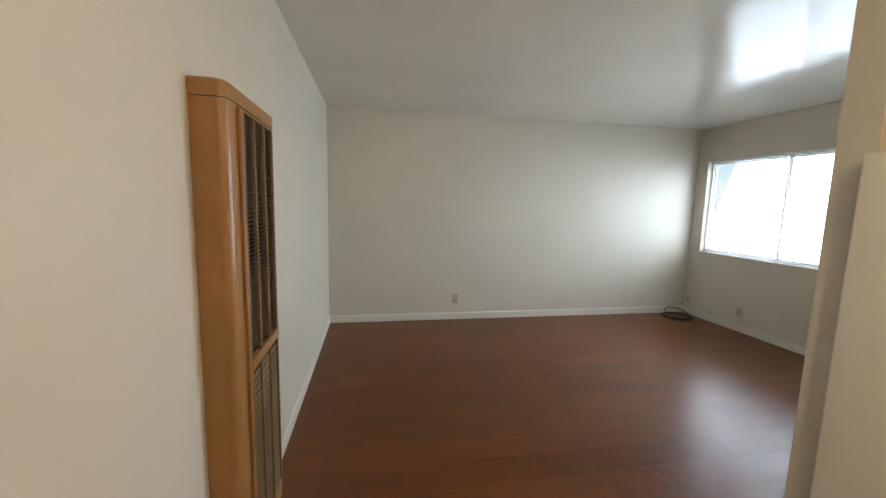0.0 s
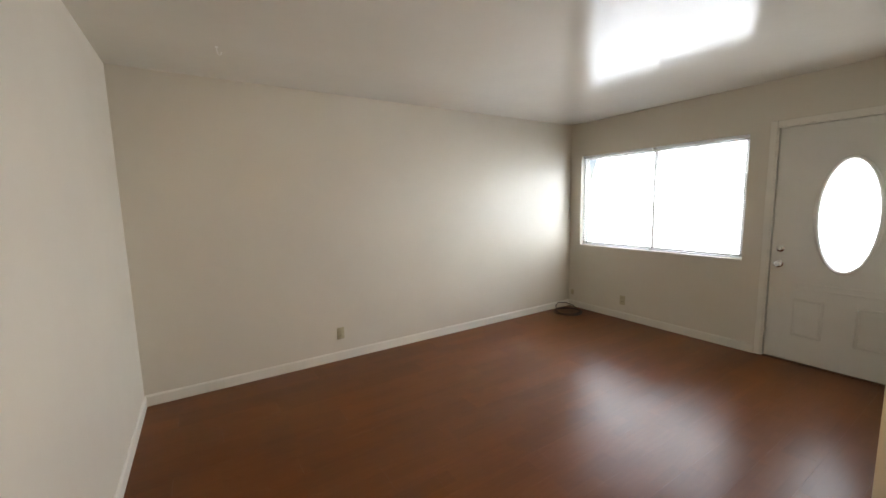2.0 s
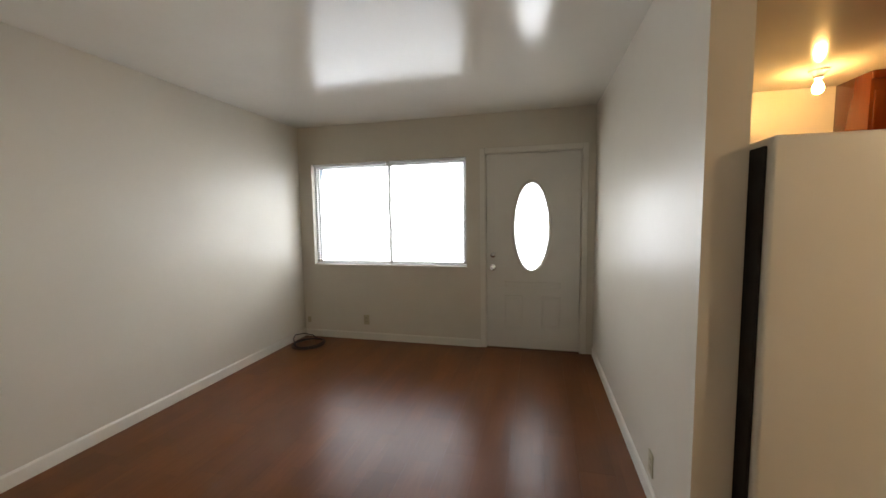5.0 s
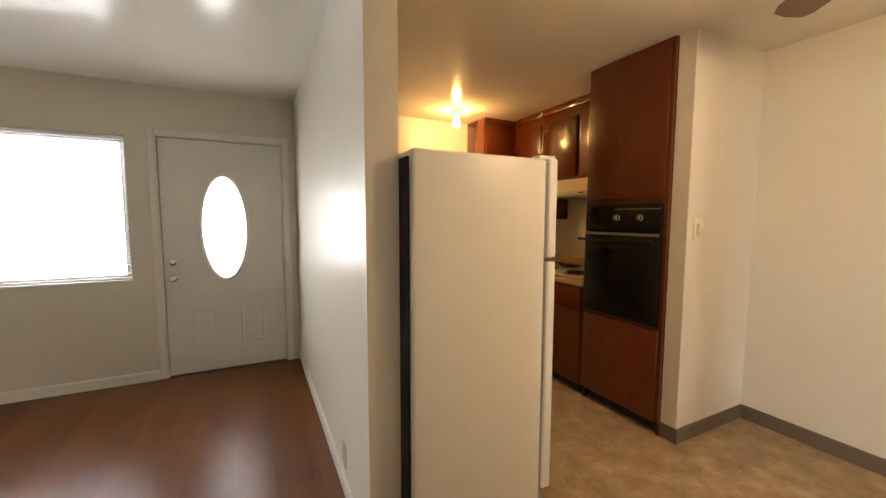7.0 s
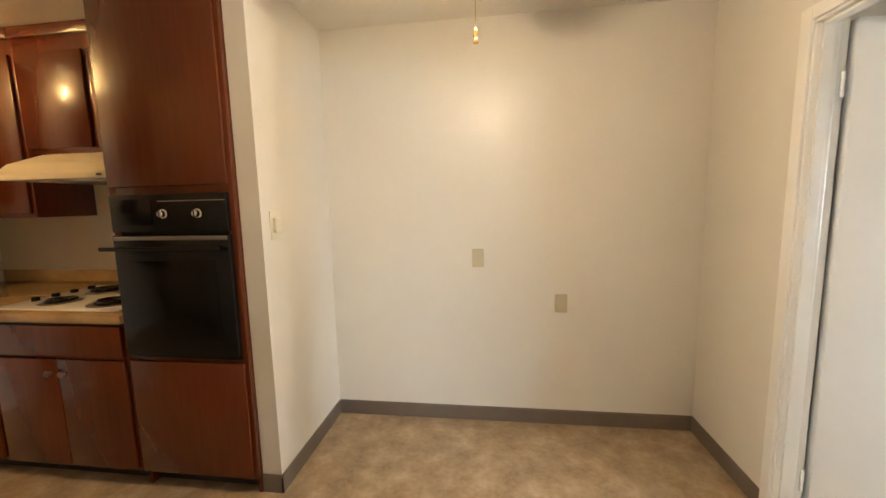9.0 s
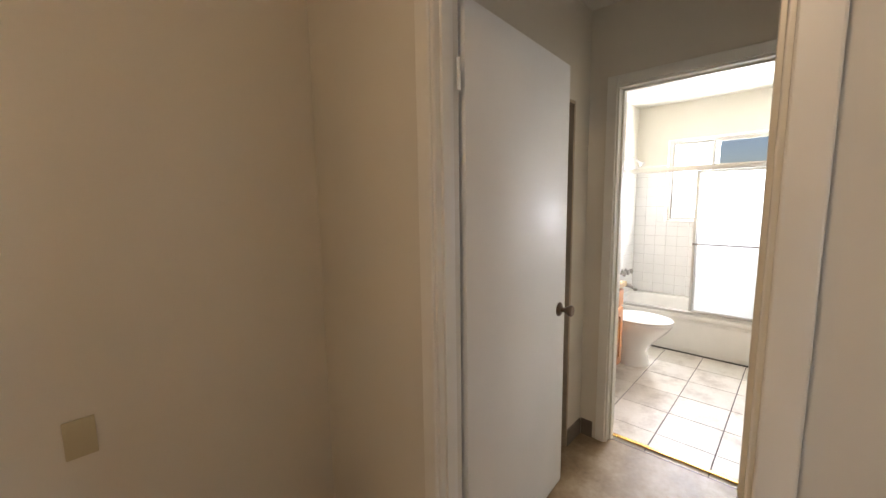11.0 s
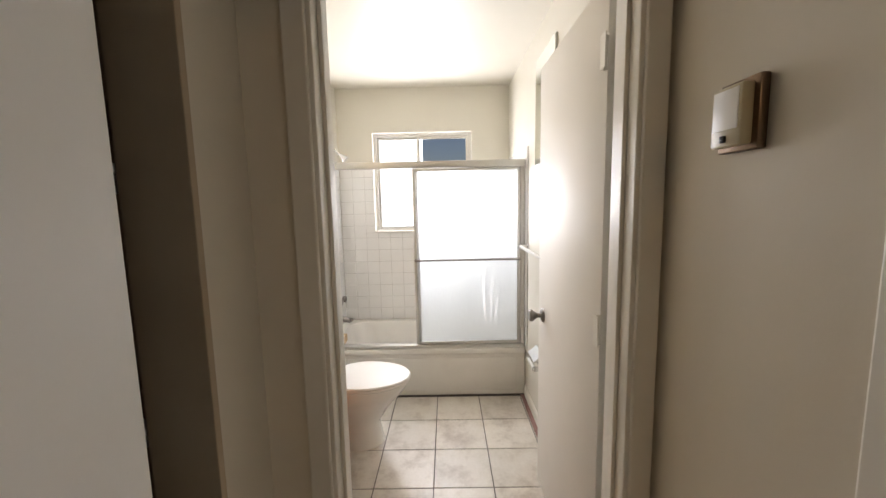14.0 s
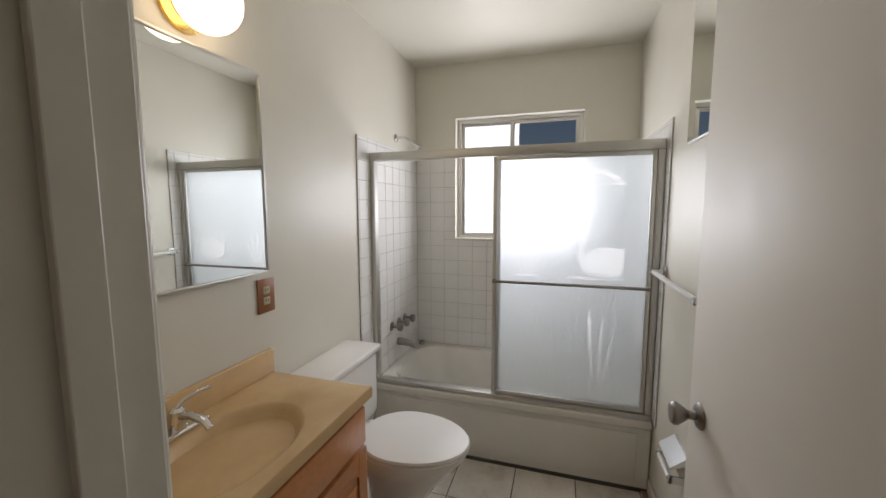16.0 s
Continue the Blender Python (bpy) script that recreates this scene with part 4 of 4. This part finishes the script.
part("overflow_plate", lathe([(0.034, 0), (0.032, 0.006), (0.01, 0.009)], (-4.043, -1.001, 0.29), (0, 1, 0.1), 24), DULL, tub, "dull metal overflow plate")
part("base_caulk", B(-3.668, -3.655, -1.066, 0.444, 0.0, 0.009, 0.003), GROUTF, tub)

# shower enclosure
se = thing("shower_enclosure", (-3.69, -0.31, 0.37), "aluminium sliding shower doors with frosted glass pushed to one side", "shower door")
ey0, ey1 = -1.062, 0.438
part("top_rail", B(-3.722, -3.664, ey0, ey1, 1.675, 1.722, 0.005), ALU, se)
part("bottom_track", B(-3.722, -3.664, ey0, ey1, 0.3685, 0.394, 0.005), ALU, se)
for a, b in ((ey0, ey0 + 0.028), (ey1 - 0.030, ey1)):
    part("side_rail", B(-3.717, -3.668, a, b, 0.394, 1.675, 0.003), ALU, se)


def shower_panel(x, a, b, bar):
    bm = bmesh.new()
    g = 0.020
    for p, q, c, d in ((a, a + g, 0.398, 1.672), (b - g, b, 0.398, 1.672), (a + g, b - g, 0.398, 0.398 + g), (a + g, b - g, 1.672 - g, 1.672)):
        B(x - 0.008, x + 0.008, p, q, c, d, 0.002, bm)
    f = part("panel_frame", bm, ALU, se)
    pn = part("pane", B(x - 0.002, x + 0.002, a + g, b - g, 0.398 + g, 1.672 - g), FROST, f, "rippled frosted glass")
    pn.visible_shadow = False
    if bar:
        r = part("towel_bar", rod((x + 0.035, a + 0.01, 1.025), (x + 0.035, b - 0.01, 1.025), 0.008), DULL, f, "grey metal towel bar")
        for u in (a + 0.012, b - 0.012):
            part("bracket", B(x + 0.008, x + 0.042, u - 0.008, u + 0.008, 1.015, 1.035, 0.002), DULL, r)
    return f


front_panel = shower_panel(-3.682, -0.352, 0.406, True)
shower_panel(-3.706, -0.335, 0.408, False)


def etched(name, outline):
    return part(name, prism(outline, "x", -3.6797, -3.6785), ETCH, front_panel, "white etched glass figure")


def arc(cy_, cz_, ry_, rz_, a0, a1, n=12):
    return [(cy_ + ry_ * math.cos(radians(a0 + (a1 - a0) * k / n)), cz_ + rz_ * math.sin(radians(a0 + (a1 - a0) * k / n))) for k in range(n + 1)]


# a swan, reeds and a cloud, etched on the pane
etched("etched_bird", arc(0.19, 1.13, 0.10, 0.07, 200, 380) + [(0.29, 1.21)] + arc(0.20, 1.17, 0.07, 0.045, 60, 140) + [(0.105, 1.17), (0.10, 1.215), (0.115, 1.245)] + [(0.10, 1.262), (0.075, 1.258), (0.055, 1.235), (0.072, 1.238), (0.084, 1.225), (0.075, 1.17), (0.085, 1.12)])
etched("etched_line", [(0.02, 1.052), (0.31, 1.052), (0.29, 1.064), (0.04, 1.066)])
for u, t, h in ((-0.20, -0.03, 0.14), (-0.18, -0.01, 0.17), (-0.16, 0.02, 0.16), (-0.145, 0.035, 0.11)):
    etched("etched_reed", [(u - 0.006, 1.075), (u + 0.006, 1.075), (u + t + 0.009, 1.075 + h * 0.8), (u + t, 1.075 + h), (u + t - 0.009, 1.075 + h * 0.8)])
etched("etched_line", [(-0.235, 1.056), (-0.10, 1.056), (-0.12, 1.068), (-0.22, 1.068)])
etched("etched_cloud", [(0.06, 1.515), (0.30, 1.515), (0.27, 1.528), (0.245, 1.56), (0.21, 1.575), (0.19, 1.60), (0.16, 1.585), (0.13, 1.59), (0.12, 1.575), (0.165, 1.57), (0.2, 1.56), (0.24, 1.528), (0.06, 1.526)])
for u, t, h in ((0.16, -0.02, 0.36), (0.19, 0.01, 0.30), (0.215, 0.03, 0.2)):
    etched("etched_reed", [(u - 0.007, 0.55), (u + 0.007, 0.55), (u + t + 0.010, 0.55 + h * 0.85), (u + t, 0.55 + h), (u + t - 0.010, 0.55 + h * 0.85)])

# tub fittings
tf = thing("tub_faucet", (-4.0, -1.06, 0.6), "worn chrome tub valves and spout on the tiled wall", "faucet")
for x in (-3.93, -4.04, -4.15):
    v = part("valve", lathe([(0.030, 0), (0.028, 0.006), (0.012, 0.012), (0.012, 0.045), (0.026, 0.050), (0.027, 0.072), (0.018, 0.078)], (x, -1.0625, 0.63), (0, 1, 0), 20), DULL, tf, "worn metal valve handle")
part("spout", loft([[(-4.03 + 0.022 * math.cos(a), y, z + s * math.sin(a)) for a in (2 * math.pi * k / 14 for k in range(14))] for y, z, s in ((-1.0625, 0.495, 0.026), (-1.03, 0.495, 0.025), (-0.97, 0.488, 0.022), (-0.935, 0.476, 0.018), (-0.93, 0.470, 0.012))]), DULL, tf)
sa = thing("shower_fixture", (-4.05, -1.06, 1.87), "chrome shower arm and head above the rail", "shower head")
part("escutcheon", lathe([(0.028, 0), (0.026, 0.005), (0.012, 0.012)], (-4.05, -1.0695, 1.87), (0, 1, 0), 20), CHROME, sa)
part("arm", tube([(-4.05, -1.065, 1.87), (-4.05, -1.02, 1.872), (-4.05, -0.98, 1.855), (-4.05, -0.945, 1.825)], 0.010, 10), CHROME, sa)
part("head", lathe([(0.012, 0), (0.014, 0.02), (0.032, 0.05), (0.034, 0.06), (0.002, 0.061)], (-4.05, -0.947, 1.828), (0, 0.72, -0.69), 20), CHROME, sa)
single("soap_cake", lathe([(0.005, 0), (0.030, 0.004), (0.034, 0.012), (0.028, 0.022), (0.004, 0.026)], (-4.36, -1.01, 0.3675), n=18, squash=(1, 0.7)), DULL, "small grey soap dish on the tub corner", "soap dish", (-4.36, -1.01, 0.3675))

# toilet
tl = thing("toilet", (-3.16, -0.75, 0.0), "white porcelain toilet with its lid closed", "toilet")
tx = -3.145


def egg(cy_, half_x, back, front, z, n=32):
    """An oval longer towards the front (+y)."""
    return [(tx + half_x * math.sin(a) * (1.0 if math.cos(a) < 0 else 1.0), cy_ + (front if math.cos(a) > 0 else back) * math.cos(a), z) for a in (2 * math.pi * k / n for k in range(n))]


part("bowl", loft([egg(-0.66, 0.115, 0.15, 0.14, 0.0), egg(-0.66, 0.112, 0.15, 0.135, 0.03), egg(-0.66, 0.098, 0.15, 0.115, 0.13), egg(-0.65, 0.115, 0.17, 0.16, 0.22), egg(-0.64, 0.165, 0.21, 0.235, 0.31), egg(-0.63, 0.185, 0.23, 0.265, 0.365), egg(-0.63, 0.183, 0.23, 0.263, 0.382)]), PORC, tl)
part("seat", loft([egg(-0.63, 0.186, 0.20, 0.272, 0.384), egg(-0.63, 0.190, 0.20, 0.278, 0.392), egg(-0.63, 0.186, 0.20, 0.274, 0.400)]), WHITEP, tl, "white plastic seat")
part("lid", loft([egg(-0.63, 0.188, 0.205, 0.276, 0.402), egg(-0.63, 0.193, 0.21, 0.281, 0.410), egg(-0.63, 0.188, 0.205, 0.275, 0.419), egg(-0.63, 0.12, 0.14, 0.18, 0.424)]), WHITEP, tl, "white plastic closed lid")
part("neck", B(-3.27, -3.05, -1.02, -0.80, 0.20, 0.375, 0.03, seg=3), PORC, tl)
part("tank", B(-3.355, -2.925, -1.062, -0.875, 0.375, 0.695, 0.022, seg=3), PORC, tl)
tkl = part("tank_lid", B(-3.37, -2.91, -1.066, -0.860, 0.697, 0.730, 0.010, seg=3), PORC, tl)
part("lever", tube([(-3.00, -0.874, 0.64), (-3.00, -0.855, 0.64), (-3.03, -0.850, 0.637), (-3.07, -0.850, 0.632)], 0.006, 8), CHROME, tl, "chrome flush lever")
for s in (-0.07, 0.07):
    part("seat_hinge", lathe([(0.014, 0), (0.014, 0.022), (0.008, 0.026)], (tx + s, -0.842, 0.382), n=14), WHITEP, tl)

# vanity
va = thing("vanity_cabinet", (-2.44, -0.85, 0.0), "oak bathroom vanity cabinet with arched doors", "cabinet")
vx0, vx1, vf = -2.822, -1.965, -0.660
part("carcass", B(vx0, vx1, -1.066, vf - 0.018, 0.09, 0.742), VANWOOD, va, smooth=False)
part("toe_kick", B(vx0 + 0.01, vx1, -1.06, vf - 0.075, 0.0, 0.089), VANWOOD, va)
bm = bmesh.new()
for p, q, r, s in ((vx0, vx0 + 0.035, 0.09, 0.742), (vx1 - 0.035, vx1, 0.09, 0.742), (vx0 + 0.035, vx1 - 0.035, 0.09, 0.125), (vx0 + 0.035, vx1 - 0.035, 0.575, 0.60), (vx0 + 0.035, vx1 - 0.035, 0.715, 0.742)):
    B(p, q, vf - 0.018, vf, r, s, 0.002, bm)
part("face_frame", bm, VANWOOD, va)
part("drawer_front", B(vx0 + 0.02, vx1 - 0.02, vf + 0.001, vf + 0.019, 0.595, 0.725, 0.005), VANWOOD, va)
for a, b in ((vx0 + 0.02, -2.4425), (-2.4365, vx1 - 0.02)):
    d = part("door", B(a, b, vf + 0.001, vf + 0.012, 0.115, 0.58, 0.003), VANWOOD, va)
    fr_ = bmesh.new()
    B(a, a + 0.055, vf + 0.0125, vf + 0.021, 0.115, 0.58, 0.003, fr_)
    B(b - 0.055, b, vf + 0.0125, vf + 0.021, 0.115, 0.58, 0.003, fr_)
    B(a + 0.055, b - 0.055, vf + 0.0125, vf + 0.021, 0.115, 0.175, 0.003, fr_)
    mid_, w_ = (a + b) / 2, (b - a) / 2 - 0.055
    arch = [(mid_ - w_, 0.58), (mid_ - w_, 0.49)] + [(mid_ + w_ * math.cos(radians(180 - 15 * k)), 0.49 + 0.045 * math.sin(radians(15 * k))) for k in range(1, 12)] + [(mid_ + w_, 0.49), (mid_ + w_, 0.58)]
    prism(arch, "y", vf + 0.0125, vf + 0.0205, fr_)
    part("door_frame", fr_, VANWOOD, d, smooth=False)
    part("door_panel", B(a + 0.068, b - 0.068, vf + 0.0125, vf + 0.018, 0.19, 0.475, 0.005), VANWOOD, d)

vt = thing("bathroom_counter", (-2.44, -0.85, 0.745), "tan cultured marble vanity top with integral oval basin", "counter")
tx0, tx1, ty0, ty1, tz = -2.838, -1.953, -1.066, -0.632, 0.782
bcx, bcy, bn_ = -2.42, -0.835, 64
bm = bmesh.new()
rect = []
inner = []
for k_ in range(bn_):
    a = 2 * math.pi * k_ / bn_
    c, s = math.cos(a), math.sin(a)
    t = min((tx1 - bcx if c > 0 else bcx - tx0) / max(abs(c), 1e-6), (ty1 - bcy if s > 0 else bcy - ty0) / max(abs(s), 1e-6))
    rect.append((bcx + c * t, bcy + s * t))
    inner.append((c, s))
for q in ((tx0, ty0), (tx0, ty1), (tx1, ty0), (tx1, ty1)):
    n_ = min(range(bn_), key=lambda i: (rect[i][0] - q[0]) ** 2 + (rect[i][1] - q[1]) ** 2)
    rect[n_] = q
rows = [[(x, y, 0.744) for x, y in rect], [(x, y, tz - 0.008) for x, y in rect], [(x + (bcx - x) * 0.012, y + (bcy - y) * 0.012, tz) for x, y in rect]]
for fx_, fy_, dz in ((0.235, 0.165, 0.0), (0.228, 0.158, -0.003), (0.215, 0.146, -0.016), (0.185, 0.122, -0.062), (0.14, 0.09, -0.105), (0.07, 0.045, -0.125), (0.022, 0.020, -0.128)):
    rows.append([(bcx + c * fx_, bcy + s * fy_, tz + dz) for c, s in inner])
loft(rows, bm)
part("top_and_basin", bm, CULTURED, vt)
part("backsplash", B(tx0, tx1, -1.069, -1.047, 0.7825, 0.875, 0.005), CULTURED, vt)
part("drain", lathe([(0.024, 0), (0.024, 0.004), (0.014, 0.005), (0.012, 0.001)], (bcx, bcy, tz - 0.127), n=20), DULL, vt, "metal drain")
fa = thing("sink_faucet", (-2.42, -1.01, tz), "small chrome basin faucet with a lever", "faucet")
part("base", B(-2.50, -2.34, -1.038, -0.985, tz + 0.0005, tz + 0.018, 0.007, seg=3), CHROME, fa)
part("body", lathe([(0.024, 0), (0.022, 0.03), (0.020, 0.05), (0.012, 0.058)], (-2.42, -1.012, tz + 0.018), n=20), CHROME, fa)
part("spout", tube([(-2.42, -1.005, tz + 0.05), (-2.42, -0.96, tz + 0.062), (-2.42, -0.915, tz + 0.054), (-2.42, -0.895, tz + 0.036)], 0.011, 12), CHROME, fa)
part("lever", tube([(-2.42, -1.012, tz + 0.073), (-2.435, -1.005, tz + 0.09), (-2.47, -0.99, tz + 0.102), (-2.50, -0.98, tz + 0.105)], 0.006, 10), CHROME, fa)

mc = thing("medicine_cabinet", (-2.55, -1.06, 1.17), "frameless mirror-fronted medicine cabinet above the vanity", "medicine cabinet")
part("cabinet_box", B(-2.805, -2.285, -1.0695, -1.046, 1.188, 1.860, 0.002), ALU, mc)
part("mirror_door", B(-2.815, -2.275, -1.0455, -1.040, 1.180, 1.868, 0.0015), MIRROR, mc, "mirror glass", smooth=False)
part("edge_trim", B(-2.818, -2.272, -1.0405, -1.0345, 1.868, 1.876, 0.001), ALU, mc)
part("edge_trim", B(-2.818, -2.272, -1.0405, -1.0345, 1.172, 1.180, 0.001), ALU, mc)
part("edge_trim", B(-2.8225, -2.815, -1.0405, -1.0345, 1.172, 1.876, 0.001), ALU, mc)
vl = thing("vanity_light", (-2.56, -1.06, 1.955), "round glowing globe wall lamp above the mirror", "wall lamp")
part("back_plate", lathe([(0.075, 0), (0.073, 0.012), (0.05, 0.022), (0.045, 0.05)], (-2.565, -1.069, 1.982), (0, 1, 0), 28), BRASS, vl, "brass back plate")
part("globe", lathe([(0.045 if i == 0 else max(0.001, 0.088 * math.sin(math.pi * (0.15 + 0.85 * i / 14))), 0.088 * (1 - math.cos(math.pi * (0.15 + 0.85 * i / 14))) - 0.01) for i in range(15)], (-2.565, -1.045, 1.982), (0, 1, 0), 28), VGLOBE, vl, "glowing white glass globe")

# bathroom wall things
tb = thing("towel_bar", (-3.3, 0.42, 1.12), "white bar with chrome brackets on the bathroom wall", "towel bar")
part("bar", B(-3.60, -2.985, 0.385, 0.402, 1.112, 1.127, 0.003), WHITEP, tb)
for x in (-3.585, -3.0):
    br_ = part("bracket", B(x - 0.010, x + 0.010, 0.380, 0.437, 1.108, 1.131, 0.003), CHROME, tb, "chrome bracket")
    part("bracket_plate", B(x - 0.02, x + 0.02, 0.437, 0.4475, 1.095, 1.145, 0.003), CHROME, br_)
wm = thing("wall_mirror", (-3.15, 0.44, 1.65), "small unframed mirror high on the bathroom wall", "mirror")
part("backing", B(-3.355, -2.95, 0.438, 0.4475, 1.645, 2.25, 0.001), ALU, wm)
part("mirror_glass", B(-3.352, -2.953, 0.4335, 0.4378, 1.648, 2.247, 0.001), MIRROR, wm, "mirror glass", smooth=False)
tp = thing("toilet_paper_holder", (-3.2, 0.44, 0.47), "empty chrome toilet paper holder on the bathroom wall", "paper holder")
part("plate", B(-3.29, -3.12, 0.436, 0.4475, 0.41, 0.53, 0.004), CHROME, tp)
part("hood", prism([(0.4355, 0.53), (0.4355, 0.50), (0.385, 0.478), (0.383, 0.486)], "x", -3.285, -3.125), CHROME, tp, smooth=False)
for x in (-3.28, -3.13):
    part("arm", B(x - 0.005, x + 0.005, 0.375, 0.4355, 0.425, 0.455, 0.004), CHROME, tp)
part("roller", rod((-3.275, 0.385, 0.44), (-3.135, 0.385, 0.44), 0.009), WHITEP, tp, "white plastic roller")

# ---- pieces of floors and walls ----
rnd = random.Random(4)


def pieces(parent, name, me, places):
    for p in places:
        ob = new(name, me)
        ob.parent = parent
        ob.location = p


def chamfer_box(w, d, h, c):
    """A slab centred on x and y with its top at 0 and a small chamfer round it."""
    bm = bmesh.new()
    loft([[(-w, -d, -h), (w, -d, -h), (w, d, -h), (-w, d, -h)], [(-w, -d, -c), (w, -d, -c), (w, d, -c), (-w, d, -c)], [(-w + c, -d + c, 0), (w - c, -d + c, 0), (w - c, d - c, 0), (-w + c, d - c, 0)]], bm)
    return bm


# laminate boards run along the room
bw, blen = 0.19, 1.2
y = 1.462
row = 0
while y < 4.788:
    y2 = min(y + bw, 4.788)
    x = -0.449 - (0.0, 0.73, 0.37, 0.98)[row % 4]
    while x < 4.299:
        xa, xb = max(x, -0.449), min(x + blen, 4.299)
        if xb - xa > 0.02:
            me = mesh_from(chamfer_box((xb - xa) / 2 - 0.0001, (y2 - y) / 2 - 0.0001, 0.006, 0.0003), "board", LAMINATE)
            pieces(floor_living, "board", me, [((xa + xb) / 2, (y + y2) / 2, 0.0)])
        x += blen
    y, row = y2, row + 1

# bathroom floor tiles
P = 0.305
gx, gy = -3.345, -0.207
for i in range(-5, 7):
    for j in range(-4, 4):
        xa, xb = max(gx + i * P, -3.655), min(gx + (i + 1) * P, -1.895)
        ya, yb = max(gy + j * P, -1.068), min(gy + (j + 1) * P, 0.446)
        if xb - xa > 0.02 and yb - ya > 0.02:
            me = mesh_from(chamfer_box((xb - xa) / 2 - 0.0025, (yb - ya) / 2 - 0.0025, 0.005, 0.0012), "tile", FTILE)
            pieces(floor_bath, "tile", me, [((xa + xb) / 2, (ya + yb) / 2, 0.0 + rnd.uniform(-0.0003, 0.0003))])

# shower surround: grout beds with a tile to each square
S = 0.1085


def tile_wall(name, axis, face, out, u0, u1, z0, z1, hole=None):
    a, b = sorted((face + out * 0.0005, face + out * 0.005))
    boxes = bmesh.new()
    if hole:
        h0, h1, k0, k1 = hole
        cells = [(u0, h0, z0, z1), (h1, u1, z0, z1), (h0, h1, z0, k0)] + ([(h0, h1, k1, z1)] if k1 < z1 else [])
    else:
        cells = [(u0, u1, z0, z1)]
    for p, q, c, d in cells:
        if axis == "y":
            B(p, q, a, b, c, d, 0, boxes)
        else:
            B(a, b, p, q, c, d, 0, boxes)
    bed = structure(name, boxes, GROUT, "white square wall tiles with grey grout")
    rot = (Euler((radians(90 * -out), 0, 0)) if axis == "y" else Euler((0, radians(90 * out), 0)))
    cache = {}
    nz, nu = int((z1 - z0) / S + 0.999), int((u1 - u0) / S + 0.999)
    for i in range(nu):
        for j in range(nz):
            p, q = u0 + i * S, min(u0 + (i + 1) * S, u1)
            c, d = z0 + j * S, min(z0 + (j + 1) * S, z1)
            rects = [(p, q, c, d)]
            if hole and p < hole[1] and q > hole[0] and c < hole[3] and d > hole[2]:
                k0 = max(c, hole[2])
                rects = [(p, q, c, k0), (p, hole[0], k0, d), (hole[1], q, k0, d)]
            for p, q, c, d in rects:
                if q - p < 0.008 or d - c < 0.008:
                    continue
                key = (round(q - p, 4), round(d - c, 4))
                if key not in cache:
                    w_, h_ = key
                    bm = chamfer_box(w_ / 2 - 0.0011, h_ / 2 - 0.0011, 0.003, 0.0012) if axis == "y" else chamfer_box(h_ / 2 - 0.0011, w_ / 2 - 0.0011, 0.003, 0.0012)
                    cache[key] = mesh_from(bm, "tile", TILEW)
                t = new("tile", cache[key])
                t.parent = bed
                t.rotation_euler = rot
                f = face + out * (0.0075 + rnd.uniform(-0.0002, 0.0002))
                t.location = ((p + q) / 2, f, (c + d) / 2) if axis == "y" else (f, (p + q) / 2, (c + d) / 2)
    return bed


tile_wall("wall_tile_south", "y", -1.07, 1, -4.412, -3.53, 0.369, 1.80)
tile_wall("wall_tile_north", "y", 0.448, -1, -4.412, -3.605, 0.369, 1.80)
tile_wall("wall_tile_west", "x", -4.42, 1, -1.062, 0.440, 0.369, 1.80, (-0.76, 0.12, 1.175, 2.055))
